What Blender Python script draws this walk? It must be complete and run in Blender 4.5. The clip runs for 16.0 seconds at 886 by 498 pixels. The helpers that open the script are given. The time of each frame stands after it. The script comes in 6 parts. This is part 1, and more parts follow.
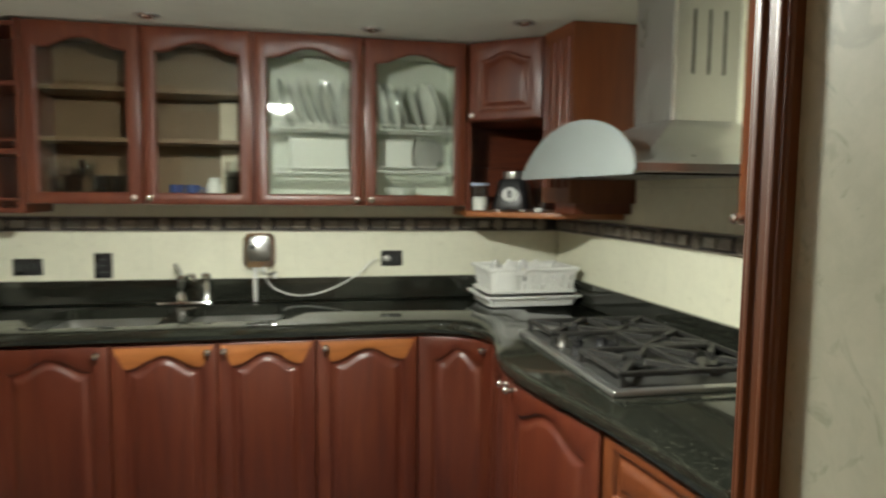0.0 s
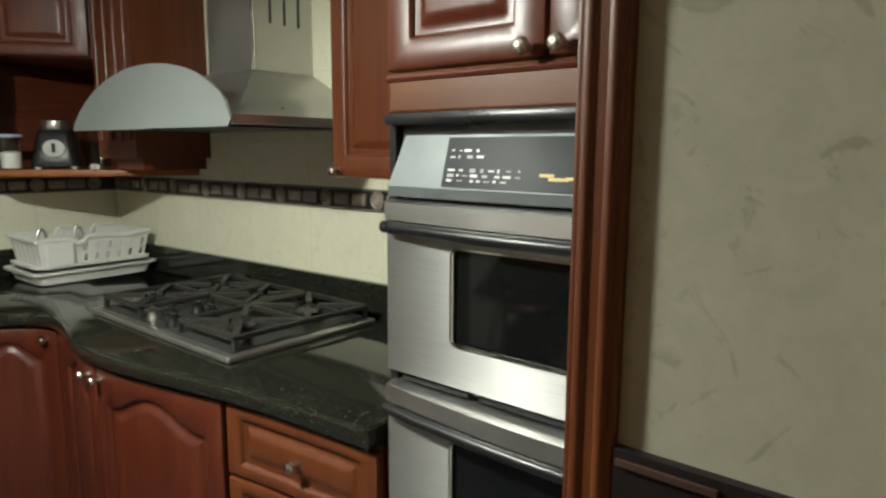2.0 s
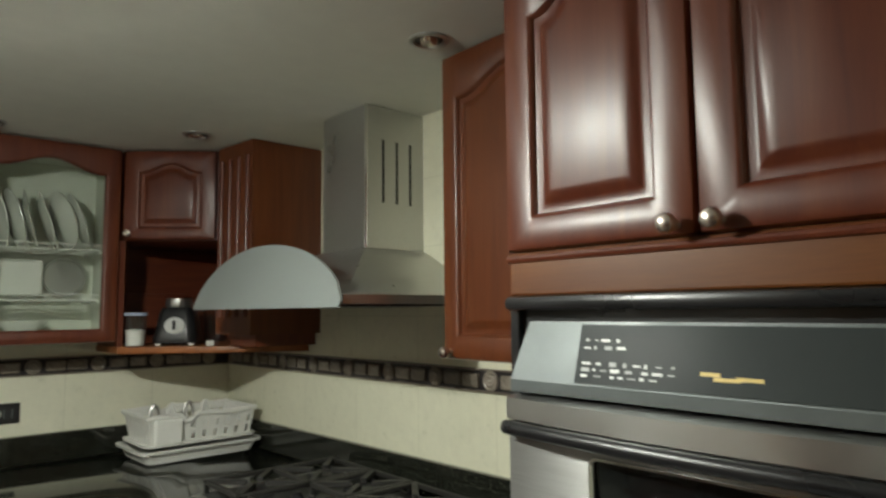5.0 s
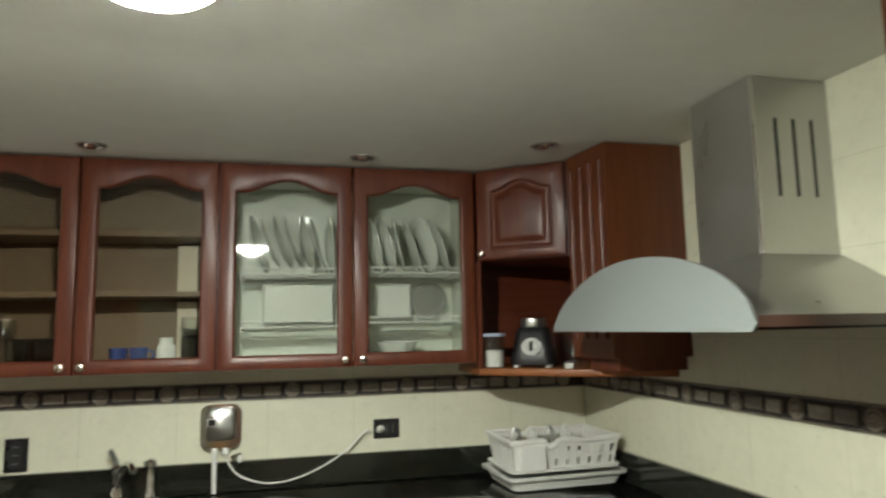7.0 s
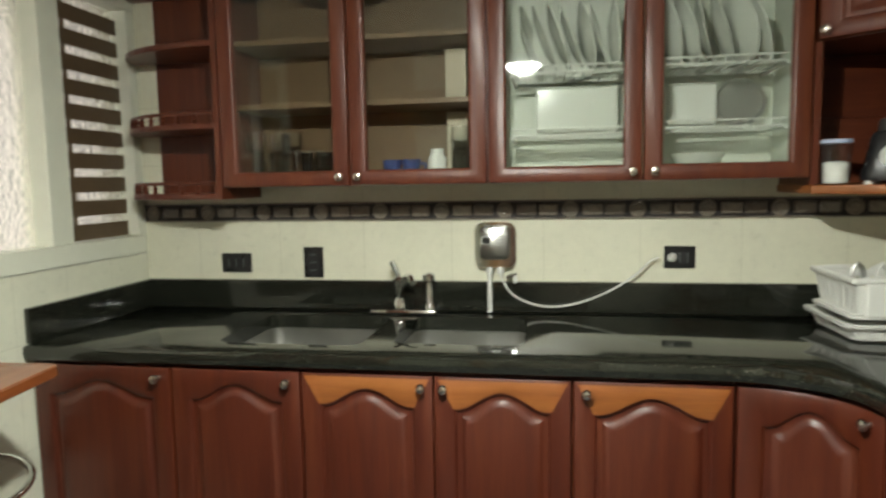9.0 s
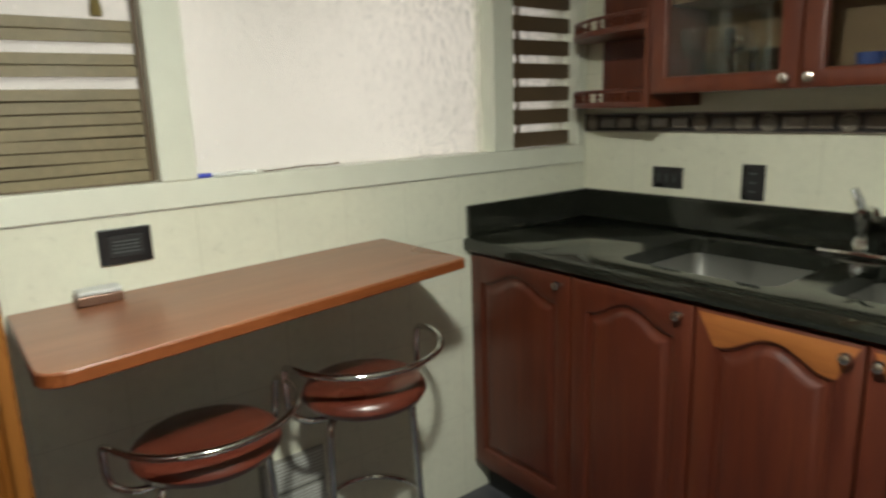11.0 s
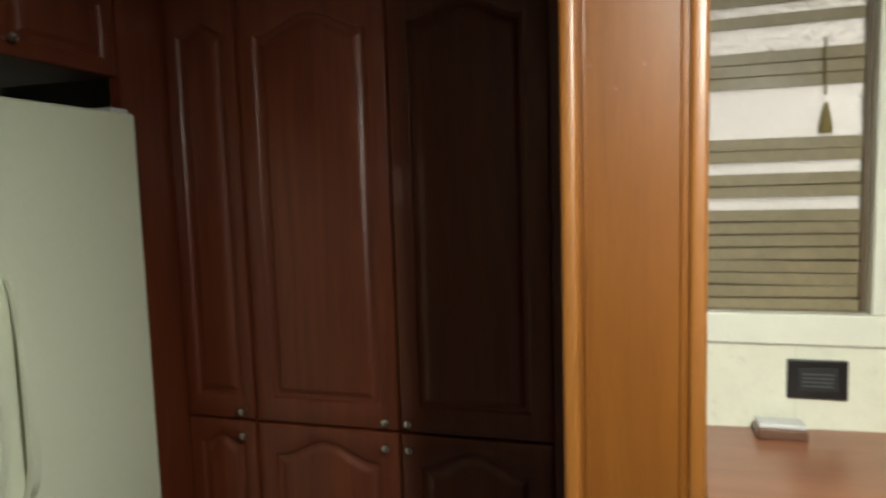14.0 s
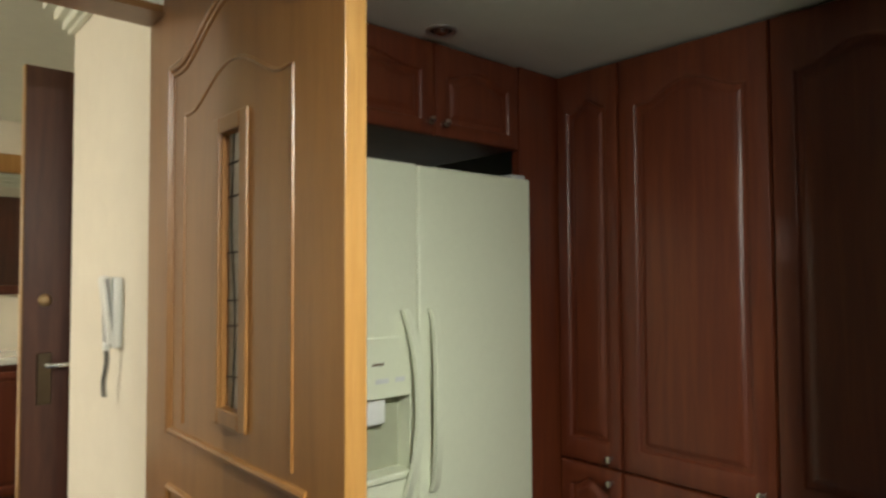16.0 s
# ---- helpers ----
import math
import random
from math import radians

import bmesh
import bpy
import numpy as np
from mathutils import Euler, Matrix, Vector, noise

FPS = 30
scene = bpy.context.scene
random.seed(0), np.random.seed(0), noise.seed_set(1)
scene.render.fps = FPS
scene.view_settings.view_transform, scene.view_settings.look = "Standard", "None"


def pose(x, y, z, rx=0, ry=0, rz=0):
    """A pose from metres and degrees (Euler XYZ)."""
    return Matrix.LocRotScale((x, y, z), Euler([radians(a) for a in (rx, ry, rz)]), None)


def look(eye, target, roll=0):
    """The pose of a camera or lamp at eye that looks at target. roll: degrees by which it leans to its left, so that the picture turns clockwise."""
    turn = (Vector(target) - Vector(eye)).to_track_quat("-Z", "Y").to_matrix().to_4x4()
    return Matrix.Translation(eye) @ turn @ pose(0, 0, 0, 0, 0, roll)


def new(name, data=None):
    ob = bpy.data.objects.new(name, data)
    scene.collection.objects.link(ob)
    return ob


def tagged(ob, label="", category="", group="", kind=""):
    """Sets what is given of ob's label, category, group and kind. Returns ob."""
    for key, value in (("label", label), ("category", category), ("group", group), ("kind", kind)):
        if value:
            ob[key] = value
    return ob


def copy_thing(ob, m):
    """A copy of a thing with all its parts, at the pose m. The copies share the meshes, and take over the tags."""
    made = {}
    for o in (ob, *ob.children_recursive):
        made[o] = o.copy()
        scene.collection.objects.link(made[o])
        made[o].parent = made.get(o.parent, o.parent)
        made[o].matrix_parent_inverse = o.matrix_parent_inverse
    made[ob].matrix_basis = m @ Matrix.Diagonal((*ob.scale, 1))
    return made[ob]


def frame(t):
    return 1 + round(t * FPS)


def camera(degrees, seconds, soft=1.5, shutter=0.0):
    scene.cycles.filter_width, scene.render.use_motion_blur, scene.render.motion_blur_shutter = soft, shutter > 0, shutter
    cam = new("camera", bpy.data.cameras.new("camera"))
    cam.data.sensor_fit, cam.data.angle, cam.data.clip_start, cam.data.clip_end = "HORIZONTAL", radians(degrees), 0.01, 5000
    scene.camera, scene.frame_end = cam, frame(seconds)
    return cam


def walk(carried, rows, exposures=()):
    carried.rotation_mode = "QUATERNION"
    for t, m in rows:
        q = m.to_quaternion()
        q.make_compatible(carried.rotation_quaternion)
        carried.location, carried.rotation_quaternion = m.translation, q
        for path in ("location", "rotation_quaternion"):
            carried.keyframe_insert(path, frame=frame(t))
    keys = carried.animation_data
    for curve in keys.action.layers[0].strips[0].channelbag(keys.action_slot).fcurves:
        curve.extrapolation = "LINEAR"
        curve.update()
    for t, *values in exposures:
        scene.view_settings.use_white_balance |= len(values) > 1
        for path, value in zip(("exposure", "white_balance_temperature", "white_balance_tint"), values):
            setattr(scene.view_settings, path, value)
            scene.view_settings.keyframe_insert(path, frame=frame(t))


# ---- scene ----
cam = camera(68.3, 16.0, soft=2.4, shutter=0.4)
EXPOSURES = ((0, 0.35), (1, 0.1), (3.0, -0.2), (5.5, -0.35), (6.2, -0.1), (7, 0.1), (8, 0.4), (10.5, -0.05), (11.2, -0.3), (12, -0.7), (13, -0.6), (13.5, -0.4), (14, 0.0), (14.6, 0.35), (15, 0.45), (16, 0.45))
PATH = [
    (0, (-1.143, -2.915, 1.375), (-0.743, -0.963, 1.204), 0.6),
    (0.5, (-1.195, -2.849, 1.385), (-0.315, -1.063, 1.196), -0.6),
    (1, (-1.215, -2.829, 1.383), (0.003, -1.257, 1.172), -1.5),
    (1.5, (-1.224, -2.799, 1.382), (0.22, -1.441, 1.117), -0.6),
    (2, (-1.218, -2.788, 1.377), (0.302, -1.525, 1.074), 0.3),
    (2.5, (-1.236, -2.801, 1.353), (0.356, -1.617, 1.104), 1.2),
    (3, (-1.242, -2.797, 1.328), (0.356, -1.604, 1.177), 1.6),
    (5.5, (-1.115, -2.631, 1.429), (0.036, -1.015, 1.682), -1.3),
    (6, (-1.093, -2.576, 1.433), (-0.164, -0.83, 1.735), -1.8),
    (6.5, (-1.106, -2.528, 1.441), (-0.43, -0.667, 1.724), -1.4),
    (7, (-1.151, -2.426, 1.441), (-0.678, -0.498, 1.68), -1.1),
    (7.5, (-1.196, -2.341, 1.41), (-0.884, -0.37, 1.55), -1.4),
    (8, (-1.201, -2.257, 1.369), (-1.061, -0.262, 1.357), -1.5),
    (10.5, (-1.066, -1.941, 1.307), (-2.309, -0.43, 0.89), -1.5),
    (11, (-1.043, -1.879, 1.304), (-2.587, -0.681, 0.88), -1.9),
    (11.5, (-1.01, -1.853, 1.305), (-2.797, -1.065, 0.875), -1.5),
    (12, (-0.995, -1.84, 1.286), (-2.883, -1.335, 0.858), -2.1),
    (12.5, (-0.986, -1.879, 1.298), (-2.937, -1.676, 0.908), -2.1),
    (13, (-1.074, -1.886, 1.425), (-3.025, -1.921, 0.983), -3.1),
    (13.5, (-1.125, -1.92, 1.41), (-3.086, -2.191, 1.125), -2.7),
    (14, (-1.172, -1.921, 1.431), (-3.086, -2.472, 1.244), -1.7),
    (14.5, (-1.183, -1.898, 1.439), (-2.971, -2.791, 1.364), -0.1),
    (15, (-1.147, -1.877, 1.447), (-2.776, -3.037, 1.482), 0.4),
    (15.5, (-1.132, -1.861, 1.44), (-2.598, -3.218, 1.52), 0.2),
    (16, (-1.096, -1.856, 1.362), (-2.425, -3.349, 1.436), -0.3),
]

walk(cam, [(t, look(eye, to, roll)) for t, eye, to, roll in PATH], EXPOSURES)

# ---- world and light ----
world = bpy.data.worlds.new("night")
world.use_nodes = True
world.node_tree.nodes["Background"].inputs[0].default_value = (0.02, 0.025, 0.04, 1)
world.node_tree.nodes["Background"].inputs[1].default_value = 0.1
scene.world = world
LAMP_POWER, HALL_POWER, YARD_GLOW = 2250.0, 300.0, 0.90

CEIL = 1.99
XW, XE = -2.606, 0.05          # window wall, stove wall


def stove_wall(y):
    """Where the stove wall stands at y: it is a little out of square."""
    return 0.008 - 0.04 * y


def out_of_square(bm):
    """Shears what was built along x = XE onto the stove wall."""
    for v in bm.verts:
        v.co.x += stove_wall(v.co.y) - XE
    return bm


# ---- materials ----
def nodes_of(name):
    m = bpy.data.materials.new(name)
    m.use_nodes = True
    nt = m.node_tree
    return m, nt, nt.nodes["Principled BSDF"]


def ramp(nt, fac, stops):
    r = nt.nodes.new("ShaderNodeValToRGB")
    el = r.color_ramp.elements
    while len(el) < len(stops):
        el.new(0.5)
    for e, (p, c) in zip(el, stops):
        e.position, e.color = p, (*c, 1)
    nt.links.new(fac, r.inputs[0])
    return r.outputs[0]


def coords(nt, scale=(1, 1, 1), rot=(0, 0, 0)):
    tc = nt.nodes.new("ShaderNodeTexCoord")
    mp = nt.nodes.new("ShaderNodeMapping")
    mp.inputs["Scale"].default_value = scale
    mp.inputs["Rotation"].default_value = rot
    nt.links.new(tc.outputs["Object"], mp.inputs[0])
    return mp.outputs[0]


def noise_of(nt, vec, scale, detail=4, rough=0.55, dist=0.0):
    n = nt.nodes.new("ShaderNodeTexNoise")
    n.inputs["Scale"].default_value, n.inputs["Detail"].default_value = scale, detail
    n.inputs["Roughness"].default_value, n.inputs["Distortion"].default_value = rough, dist
    nt.links.new(vec, n.inputs["Vector"])
    return n.outputs[0]


def bump_of(nt, bsdf, height, strength, dist=0.002):
    b = nt.nodes.new("ShaderNodeBump")
    b.inputs["Strength"].default_value, b.inputs["Distance"].default_value = strength, dist
    nt.links.new(height, b.inputs["Height"])
    nt.links.new(b.outputs[0], bsdf.inputs["Normal"])


def mixc(nt, fac, a, b, kind="MIX"):
    m = nt.nodes.new("ShaderNodeMix")
    m.data_type, m.blend_type = "RGBA", kind
    for sock, v in ((m.inputs[0], fac), (m.inputs[6], a), (m.inputs[7], b)):
        if isinstance(v, (int, float)):
            sock.default_value = v
        elif isinstance(v, tuple):
            sock.default_value = (*v, 1)
        else:
            nt.links.new(v, sock)
    return m.outputs[2]


def plain(name, col, rough=0.5, metal=0.0, vary=0.12, scale=30, bump=0.05, coat=0.0):
    m, nt, b = nodes_of(name)
    v = coords(nt)
    n1, n2 = noise_of(nt, v, scale, 5), noise_of(nt, v, scale * 0.12, 3)
    dark = tuple(c * (1 - vary) for c in col)
    lite = tuple(min(1, c * (1 + vary)) for c in col)
    c = mixc(nt, 0.5, ramp(nt, n1, [(0.3, dark), (0.7, lite)]), ramp(nt, n2, [(0.3, dark), (0.7, lite)]))
    nt.links.new(c, b.inputs["Base Color"])
    r = ramp(nt, n2, [(0.3, (rough * 0.8,) * 3), (0.7, (min(1, rough * 1.25),) * 3)])
    nt.links.new(r, b.inputs["Roughness"])
    b.inputs["Metallic"].default_value = metal
    b.inputs["Coat Weight"].default_value = coat
    b.inputs["Coat Roughness"].default_value = 0.12
    if bump:
        bump_of(nt, b, n1, bump)
    return m


def wood(name, dark, mid, light, rough=0.44, coat=0.55, along="z", fine=1.0):
    """Varnished wood whose grain runs along one axis."""
    m, nt, b = nodes_of(name)
    k = {"x": (1.2, 14, 14), "y": (14, 1.2, 14), "z": (14, 14, 0.9)}[along]
    v = coords(nt, k)
    n1 = noise_of(nt, v, 2.2 * fine, 6, 0.6, 0.7)
    n2 = noise_of(nt, coords(nt, tuple(q * 4 for q in k)), 6 * fine, 4, 0.6)
    n3 = noise_of(nt, coords(nt), 1.6, 2)
    c1 = ramp(nt, n1, [(0.25, dark), (0.5, mid), (0.78, light)])
    c2 = ramp(nt, n2, [(0.3, (0.85, 0.83, 0.82)), (0.65, (1, 1, 1))])
    c = mixc(nt, 0.8, c1, c2, "MULTIPLY")
    c = mixc(nt, 0.5, c, ramp(nt, n3, [(0.3, (0.7, 0.66, 0.64)), (0.7, (1, 1, 1))]), "MULTIPLY")
    nt.links.new(c, b.inputs["Base Color"])
    nt.links.new(ramp(nt, n3, [(0.3, (rough * 0.8,) * 3), (0.7, (rough * 1.3,) * 3)]), b.inputs["Roughness"])
    b.inputs["Coat Weight"].default_value, b.inputs["Coat Roughness"].default_value = coat, 0.34
    b.inputs["Specular IOR Level"].default_value = 0.3
    bump_of(nt, b, n2, 0.06, 0.001)
    return m


def brushed_steel():
    """Steel brushed level, whose highlights stretch upright."""
    m, nt, b = nodes_of("level_brushed_steel")
    v = coords(nt, (1, 2, 160))
    n = noise_of(nt, v, 6, 4, 0.6)
    nt.links.new(ramp(nt, n, [(0.3, (0.36, 0.36, 0.345)), (0.7, (0.45, 0.45, 0.435))]), b.inputs["Base Color"])
    nt.links.new(ramp(nt, n, [(0.3, (0.36,) * 3), (0.7, (0.48,) * 3)]), b.inputs["Roughness"])
    b.inputs["Metallic"].default_value = 0.95
    b.inputs["Anisotropic"].default_value = 0.93
    b.inputs["Anisotropic Rotation"].default_value = 0.25
    tg = nt.nodes.new("ShaderNodeTangent")
    tg.direction_type, tg.axis = "RADIAL", "Z"
    nt.links.new(tg.outputs[0], b.inputs["Tangent"])
    return m


CHERRY = wood("cherry_varnish", (0.080, 0.0150, 0.0062), (0.117, 0.0242, 0.0080), (0.162, 0.041, 0.0120))
CHERRY_X = wood("cherry_varnish_across", (0.080, 0.0150, 0.0062), (0.117, 0.0242, 0.0080), (0.162, 0.041, 0.0120), along="x")
CHERRY_DEEP = wood("cherry_deep_red", (0.058, 0.0098, 0.0045), (0.086, 0.0158, 0.0058), (0.124, 0.028, 0.0088))
CHERRY_ORANGE = wood("cherry_orange_veneer", (0.090, 0.020, 0.006), (0.128, 0.033, 0.008), (0.170, 0.050, 0.012))
AMBER_X = wood("amber_rail", (0.20, 0.062, 0.015), (0.29, 0.095, 0.022), (0.36, 0.13, 0.032), along="x")
RAIL_Y = wood("tower_rail", (0.11, 0.032, 0.007), (0.15, 0.048, 0.009), (0.19, 0.066, 0.013), along="y", coat=0.25)
AMBER = wood("amber_panel", (0.094, 0.0285, 0.002), (0.116, 0.0365, 0.0024), (0.137, 0.045, 0.0036), coat=0.08)
AMBER_TRIM = wood("amber_trim", (0.132, 0.045, 0.006), (0.163, 0.058, 0.008), (0.195, 0.074, 0.0105), coat=0.3)
OAK = wood("door_veneer", (0.23, 0.095, 0.022), (0.28, 0.122, 0.030), (0.33, 0.15, 0.040), rough=0.4)
OAK_EDGE = wood("door_edge", (0.30, 0.145, 0.036), (0.40, 0.205, 0.058), (0.48, 0.27, 0.09), rough=0.3)
WALNUT = wood("dark_door", (0.055, 0.014, 0.008), (0.09, 0.026, 0.014), (0.13, 0.040, 0.022))
TABLEWOOD = wood("table_veneer", (0.20, 0.070, 0.030), (0.25, 0.092, 0.040), (0.30, 0.12, 0.055), rough=0.32, along="y")
SEATWOOD = wood("seat_veneer", (0.075, 0.014, 0.008), (0.115, 0.025, 0.013), (0.16, 0.042, 0.022), rough=0.3, coat=0.9, along="y")

STEEL = plain("brushed_steel", (0.54, 0.54, 0.52), 0.34, 0.95, 0.03, 60, 0)
CHROME = plain("chrome", (0.75, 0.75, 0.74), 0.09, 1.0, 0.03, 20, 0)
KNOB = plain("satin_nickel", (0.62, 0.56, 0.5), 0.24, 1.0, 0.05, 60, 0)
BLACK = plain("black_plastic", (0.012, 0.012, 0.013), 0.3, 0, 0.2, 60, 0.04)
CAST = plain("cast_iron", (0.024, 0.023, 0.021), 0.45, 0, 0.3, 200, 0.2)
# steel of well and burners, the dark it mirrors put into its colour
COOKWELL = plain("burner_steel_darkened", (0.045, 0.045, 0.042), 0.4, 0.3, 0.2, 60, 0.05)
BRUSHED = brushed_steel()
HEATERSTEEL = plain("satin_dark_chrome", (0.36, 0.36, 0.34), 0.3, 1.0, 0.08, 40, 0)
DARKGLASS = plain("oven_glass", (0.006, 0.007, 0.007), 0.05, 0, 0.2, 5, 0)
PANELGLASS = plain("control_glass", (0.035, 0.04, 0.04), 0.34, 0.0, 0.1, 8, 0)
PANELGLASS.node_tree.nodes["Principled BSDF"].inputs["Specular IOR Level"].default_value = 0.05
PANELSTEEL = plain("blued_steel", (0.11, 0.122, 0.122), 0.46, 0.5, 0.06, 60, 0)
BOWLSTEEL = plain("satin_bowl_steel", (0.46, 0.46, 0.43), 0.36, 1.0, 0.04, 60, 0)
TANLINER = plain("tan_cabinet_liner", (0.17, 0.105, 0.055), 0.5, 0, 0.12)
WHITEPLASTIC = plain("white_plastic", (0.72, 0.72, 0.68), 0.35, 0, 0.05, 40, 0.03)
FRIDGE = plain("fridge_enamel", (0.66, 0.68, 0.52), 0.36, 0, 0.03, 500, 0.12)
# the fridge enamel at half brightness: painted shade for the dispenser recess
FRIDGE_SHADED = plain("fridge_enamel_shaded", (0.34, 0.35, 0.25), 0.5, 0, 0.05, 40, 0)
CEILPAINT = plain("ceiling_paint", (0.68, 0.68, 0.60), 0.8, 0, 0.05, 14, 0.06)
WHITEPAINT = plain("white_paint", (0.70, 0.71, 0.60), 0.42, 0, 0.05, 18, 0.08)
HALLPAINT = plain("hall_paint", (0.76, 0.70, 0.58), 0.6, 0, 0.04, 12, 0.04)
BLIND = plain("blind_slat_taupe", (0.21, 0.17, 0.095), 0.5, 0, 0.18, 60, 0.1)
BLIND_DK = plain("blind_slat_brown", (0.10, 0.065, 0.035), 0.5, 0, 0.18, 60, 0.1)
RUBBER = plain("black_rubber", (0.015, 0.015, 0.015), 0.6)
WHITECER = plain("white_ceramic", (0.72, 0.73, 0.68), 0.15, 0, 0.03, 20, 0, 0.6)
BLUE = plain("blue_plastic", (0.045, 0.075, 0.22), 0.3)
YELLOW = plain("ochre_print", (0.55, 0.38, 0.06), 0.4)
INKBLUE = plain("blue_ink_plastic", (0.05, 0.07, 0.45), 0.4)
GREYBAR = plain("pale_print", (0.55, 0.56, 0.54), 0.4)
PANELPRINT = plain("grey_print", (0.28, 0.29, 0.28), 0.4)
LINER = plain("white_cabinet_liner", (0.66, 0.68, 0.6), 0.5, 0, 0.04)
OLIVE = plain("olive_tassel", (0.16, 0.12, 0.04), 0.8, 0, 0.3, 200, 0.3)
PATINA = plain("frieze_relief", (0.15, 0.125, 0.10), 0.3, 0, 0.45, 160, 0.3, 0.4)
PATINA_LT = plain("frieze_relief_light", (0.22, 0.19, 0.155), 0.22, 0, 0.5, 160, 0.5, 0.5)
FRIEZE = plain("frieze_ground", (0.010, 0.0065, 0.007), 0.5, 0, 0.4, 120, 0.15, 0.0)
SALT = plain("white_grain", (0.75, 0.74, 0.7), 0.8, 0, 0.08, 300, 0.2)
TERRACOTTA = plain("pot_print", (0.065, 0.036, 0.028), 0.35, 0, 0.3, 90, 0.1)


def granite():
    m, nt, b = nodes_of("black_granite")
    v = coords(nt)
    n = noise_of(nt, v, 260, 6, 0.75)
    vo = nt.nodes.new("ShaderNodeTexVoronoi")
    vo.inputs["Scale"].default_value = 320
    nt.links.new(v, vo.inputs["Vector"])
    c = ramp(nt, n, [(0.40, (0.007, 0.008, 0.006)), (0.54, (0.022, 0.024, 0.019)), (0.72, (0.085, 0.085, 0.062))])
    c2 = ramp(nt, vo.outputs["Color"], [(0.55, (0.35, 0.35, 0.35)), (0.95, (1.6, 1.6, 1.4))])
    c = mixc(nt, 0.7, c, c2, "MULTIPLY")
    fl = nt.nodes.new("ShaderNodeTexVoronoi")
    fl.inputs["Scale"].default_value = 150
    nt.links.new(v, fl.inputs["Vector"])
    spot = ramp(nt, fl.outputs["Distance"], [(0.16, (1, 1, 1)), (0.30, (0, 0, 0))])
    some = ramp(nt, fl.outputs["Color"], [(0.60, (0, 0, 0)), (0.70, (1, 1, 1))])
    nt.links.new(mixc(nt, mixc(nt, 1.0, spot, some, "MULTIPLY"), c, (0.14, 0.14, 0.105)), b.inputs["Base Color"])
    nt.links.new(ramp(nt, noise_of(nt, v, 9, 4), [(0.3, (0.045,) * 3), (0.75, (0.12,) * 3)]), b.inputs["Roughness"])
    b.inputs["Specular IOR Level"].default_value = 0.8
    return m


def tile_wall(name, base, w, h, axis, mottle=0.08, joint=0.82):
    """Glazed wall tile with faint joints; axis is the wall's normal."""
    m, nt, b = nodes_of(name)
    tc = nt.nodes.new("ShaderNodeTexCoord")
    sep = nt.nodes.new("ShaderNodeSeparateXYZ")
    nt.links.new(tc.outputs["Object"], sep.inputs[0])
    com = nt.nodes.new("ShaderNodeCombineXYZ")
    nt.links.new(sep.outputs["Y" if axis == "x" else "X"], com.inputs[0])
    nt.links.new(sep.outputs["Z"], com.inputs[1])
    br = nt.nodes.new("ShaderNodeTexBrick")
    br.offset = 0.0
    br.inputs["Scale"].default_value = 1
    br.inputs["Brick Width"].default_value, br.inputs["Row Height"].default_value = w, h
    br.inputs["Mortar Size"].default_value, br.inputs["Mortar Smooth"].default_value = 0.0012, 0.3
    nt.links.new(com.outputs[0], br.inputs["Vector"])
    v = coords(nt)
    n1, n2 = noise_of(nt, v, 7, 6, 0.65, 0.6), noise_of(nt, v, 38, 5, 0.7, 0.4)
    lo = tuple(c * (1 - mottle) for c in base)
    hi = tuple(c * (1 + mottle * 0.5) for c in base)
    c = mixc(nt, 0.4, ramp(nt, n1, [(0.3, lo), (0.65, hi)]), ramp(nt, n2, [(0.35, lo), (0.6, hi)]))
    nt.links.new(mixc(nt, br.outputs["Fac"], c, mixc(nt, 1.0, c, (joint, joint, joint * 0.97), "MULTIPLY")), b.inputs["Base Color"])
    nt.links.new(ramp(nt, n2, [(0.3, (0.25,) * 3), (0.7, (0.4,) * 3)]), b.inputs["Roughness"])
    inv = nt.nodes.new("ShaderNodeMath")
    inv.operation = "SUBTRACT"
    inv.inputs[0].default_value = 1
    nt.links.new(br.outputs["Fac"], inv.inputs[1])
    bump_of(nt, b, inv.outputs[0], 0.25, 0.001)
    return m


def marble_tile():
    """Mottled greige glazed tile with thin veins and flecks."""
    m, nt, b = nodes_of("mottled_wall_tile")
    v = coords(nt)
    n1, n2 = noise_of(nt, v, 9, 7, 0.7, 1.2), noise_of(nt, v, 45, 5, 0.7, 0.6)
    n3 = noise_of(nt, v, 22, 3, 0.6, 2.5)
    c = ramp(nt, n1, [(0.3, (0.36, 0.36, 0.27)), (0.55, (0.44, 0.435, 0.335)), (0.75, (0.51, 0.50, 0.395))])
    c = mixc(nt, 0.45, c, ramp(nt, n2, [(0.35, (0.38, 0.38, 0.29)), (0.6, (0.48, 0.47, 0.37))]))
    c = mixc(nt, 0.6, c, ramp(nt, n3, [(0.60, (1, 1, 1)), (0.68, (0.60, 0.62, 0.56))]), "MULTIPLY")
    nt.links.new(c, b.inputs["Base Color"])
    b.inputs["Roughness"].default_value = 0.38
    bump_of(nt, b, n2, 0.05, 0.001)
    return m


def floor_tile():
    m, nt, b = nodes_of("slate_floor")
    v = coords(nt)
    n1 = noise_of(nt, v, 6, 6, 0.65, 0.8)
    nt.links.new(ramp(nt, n1, [(0.3, (0.035, 0.037, 0.042)), (0.7, (0.10, 0.10, 0.11))]), b.inputs["Base Color"])
    b.inputs["Roughness"].default_value = 0.35
    bump_of(nt, b, n1, 0.15, 0.003)
    return m


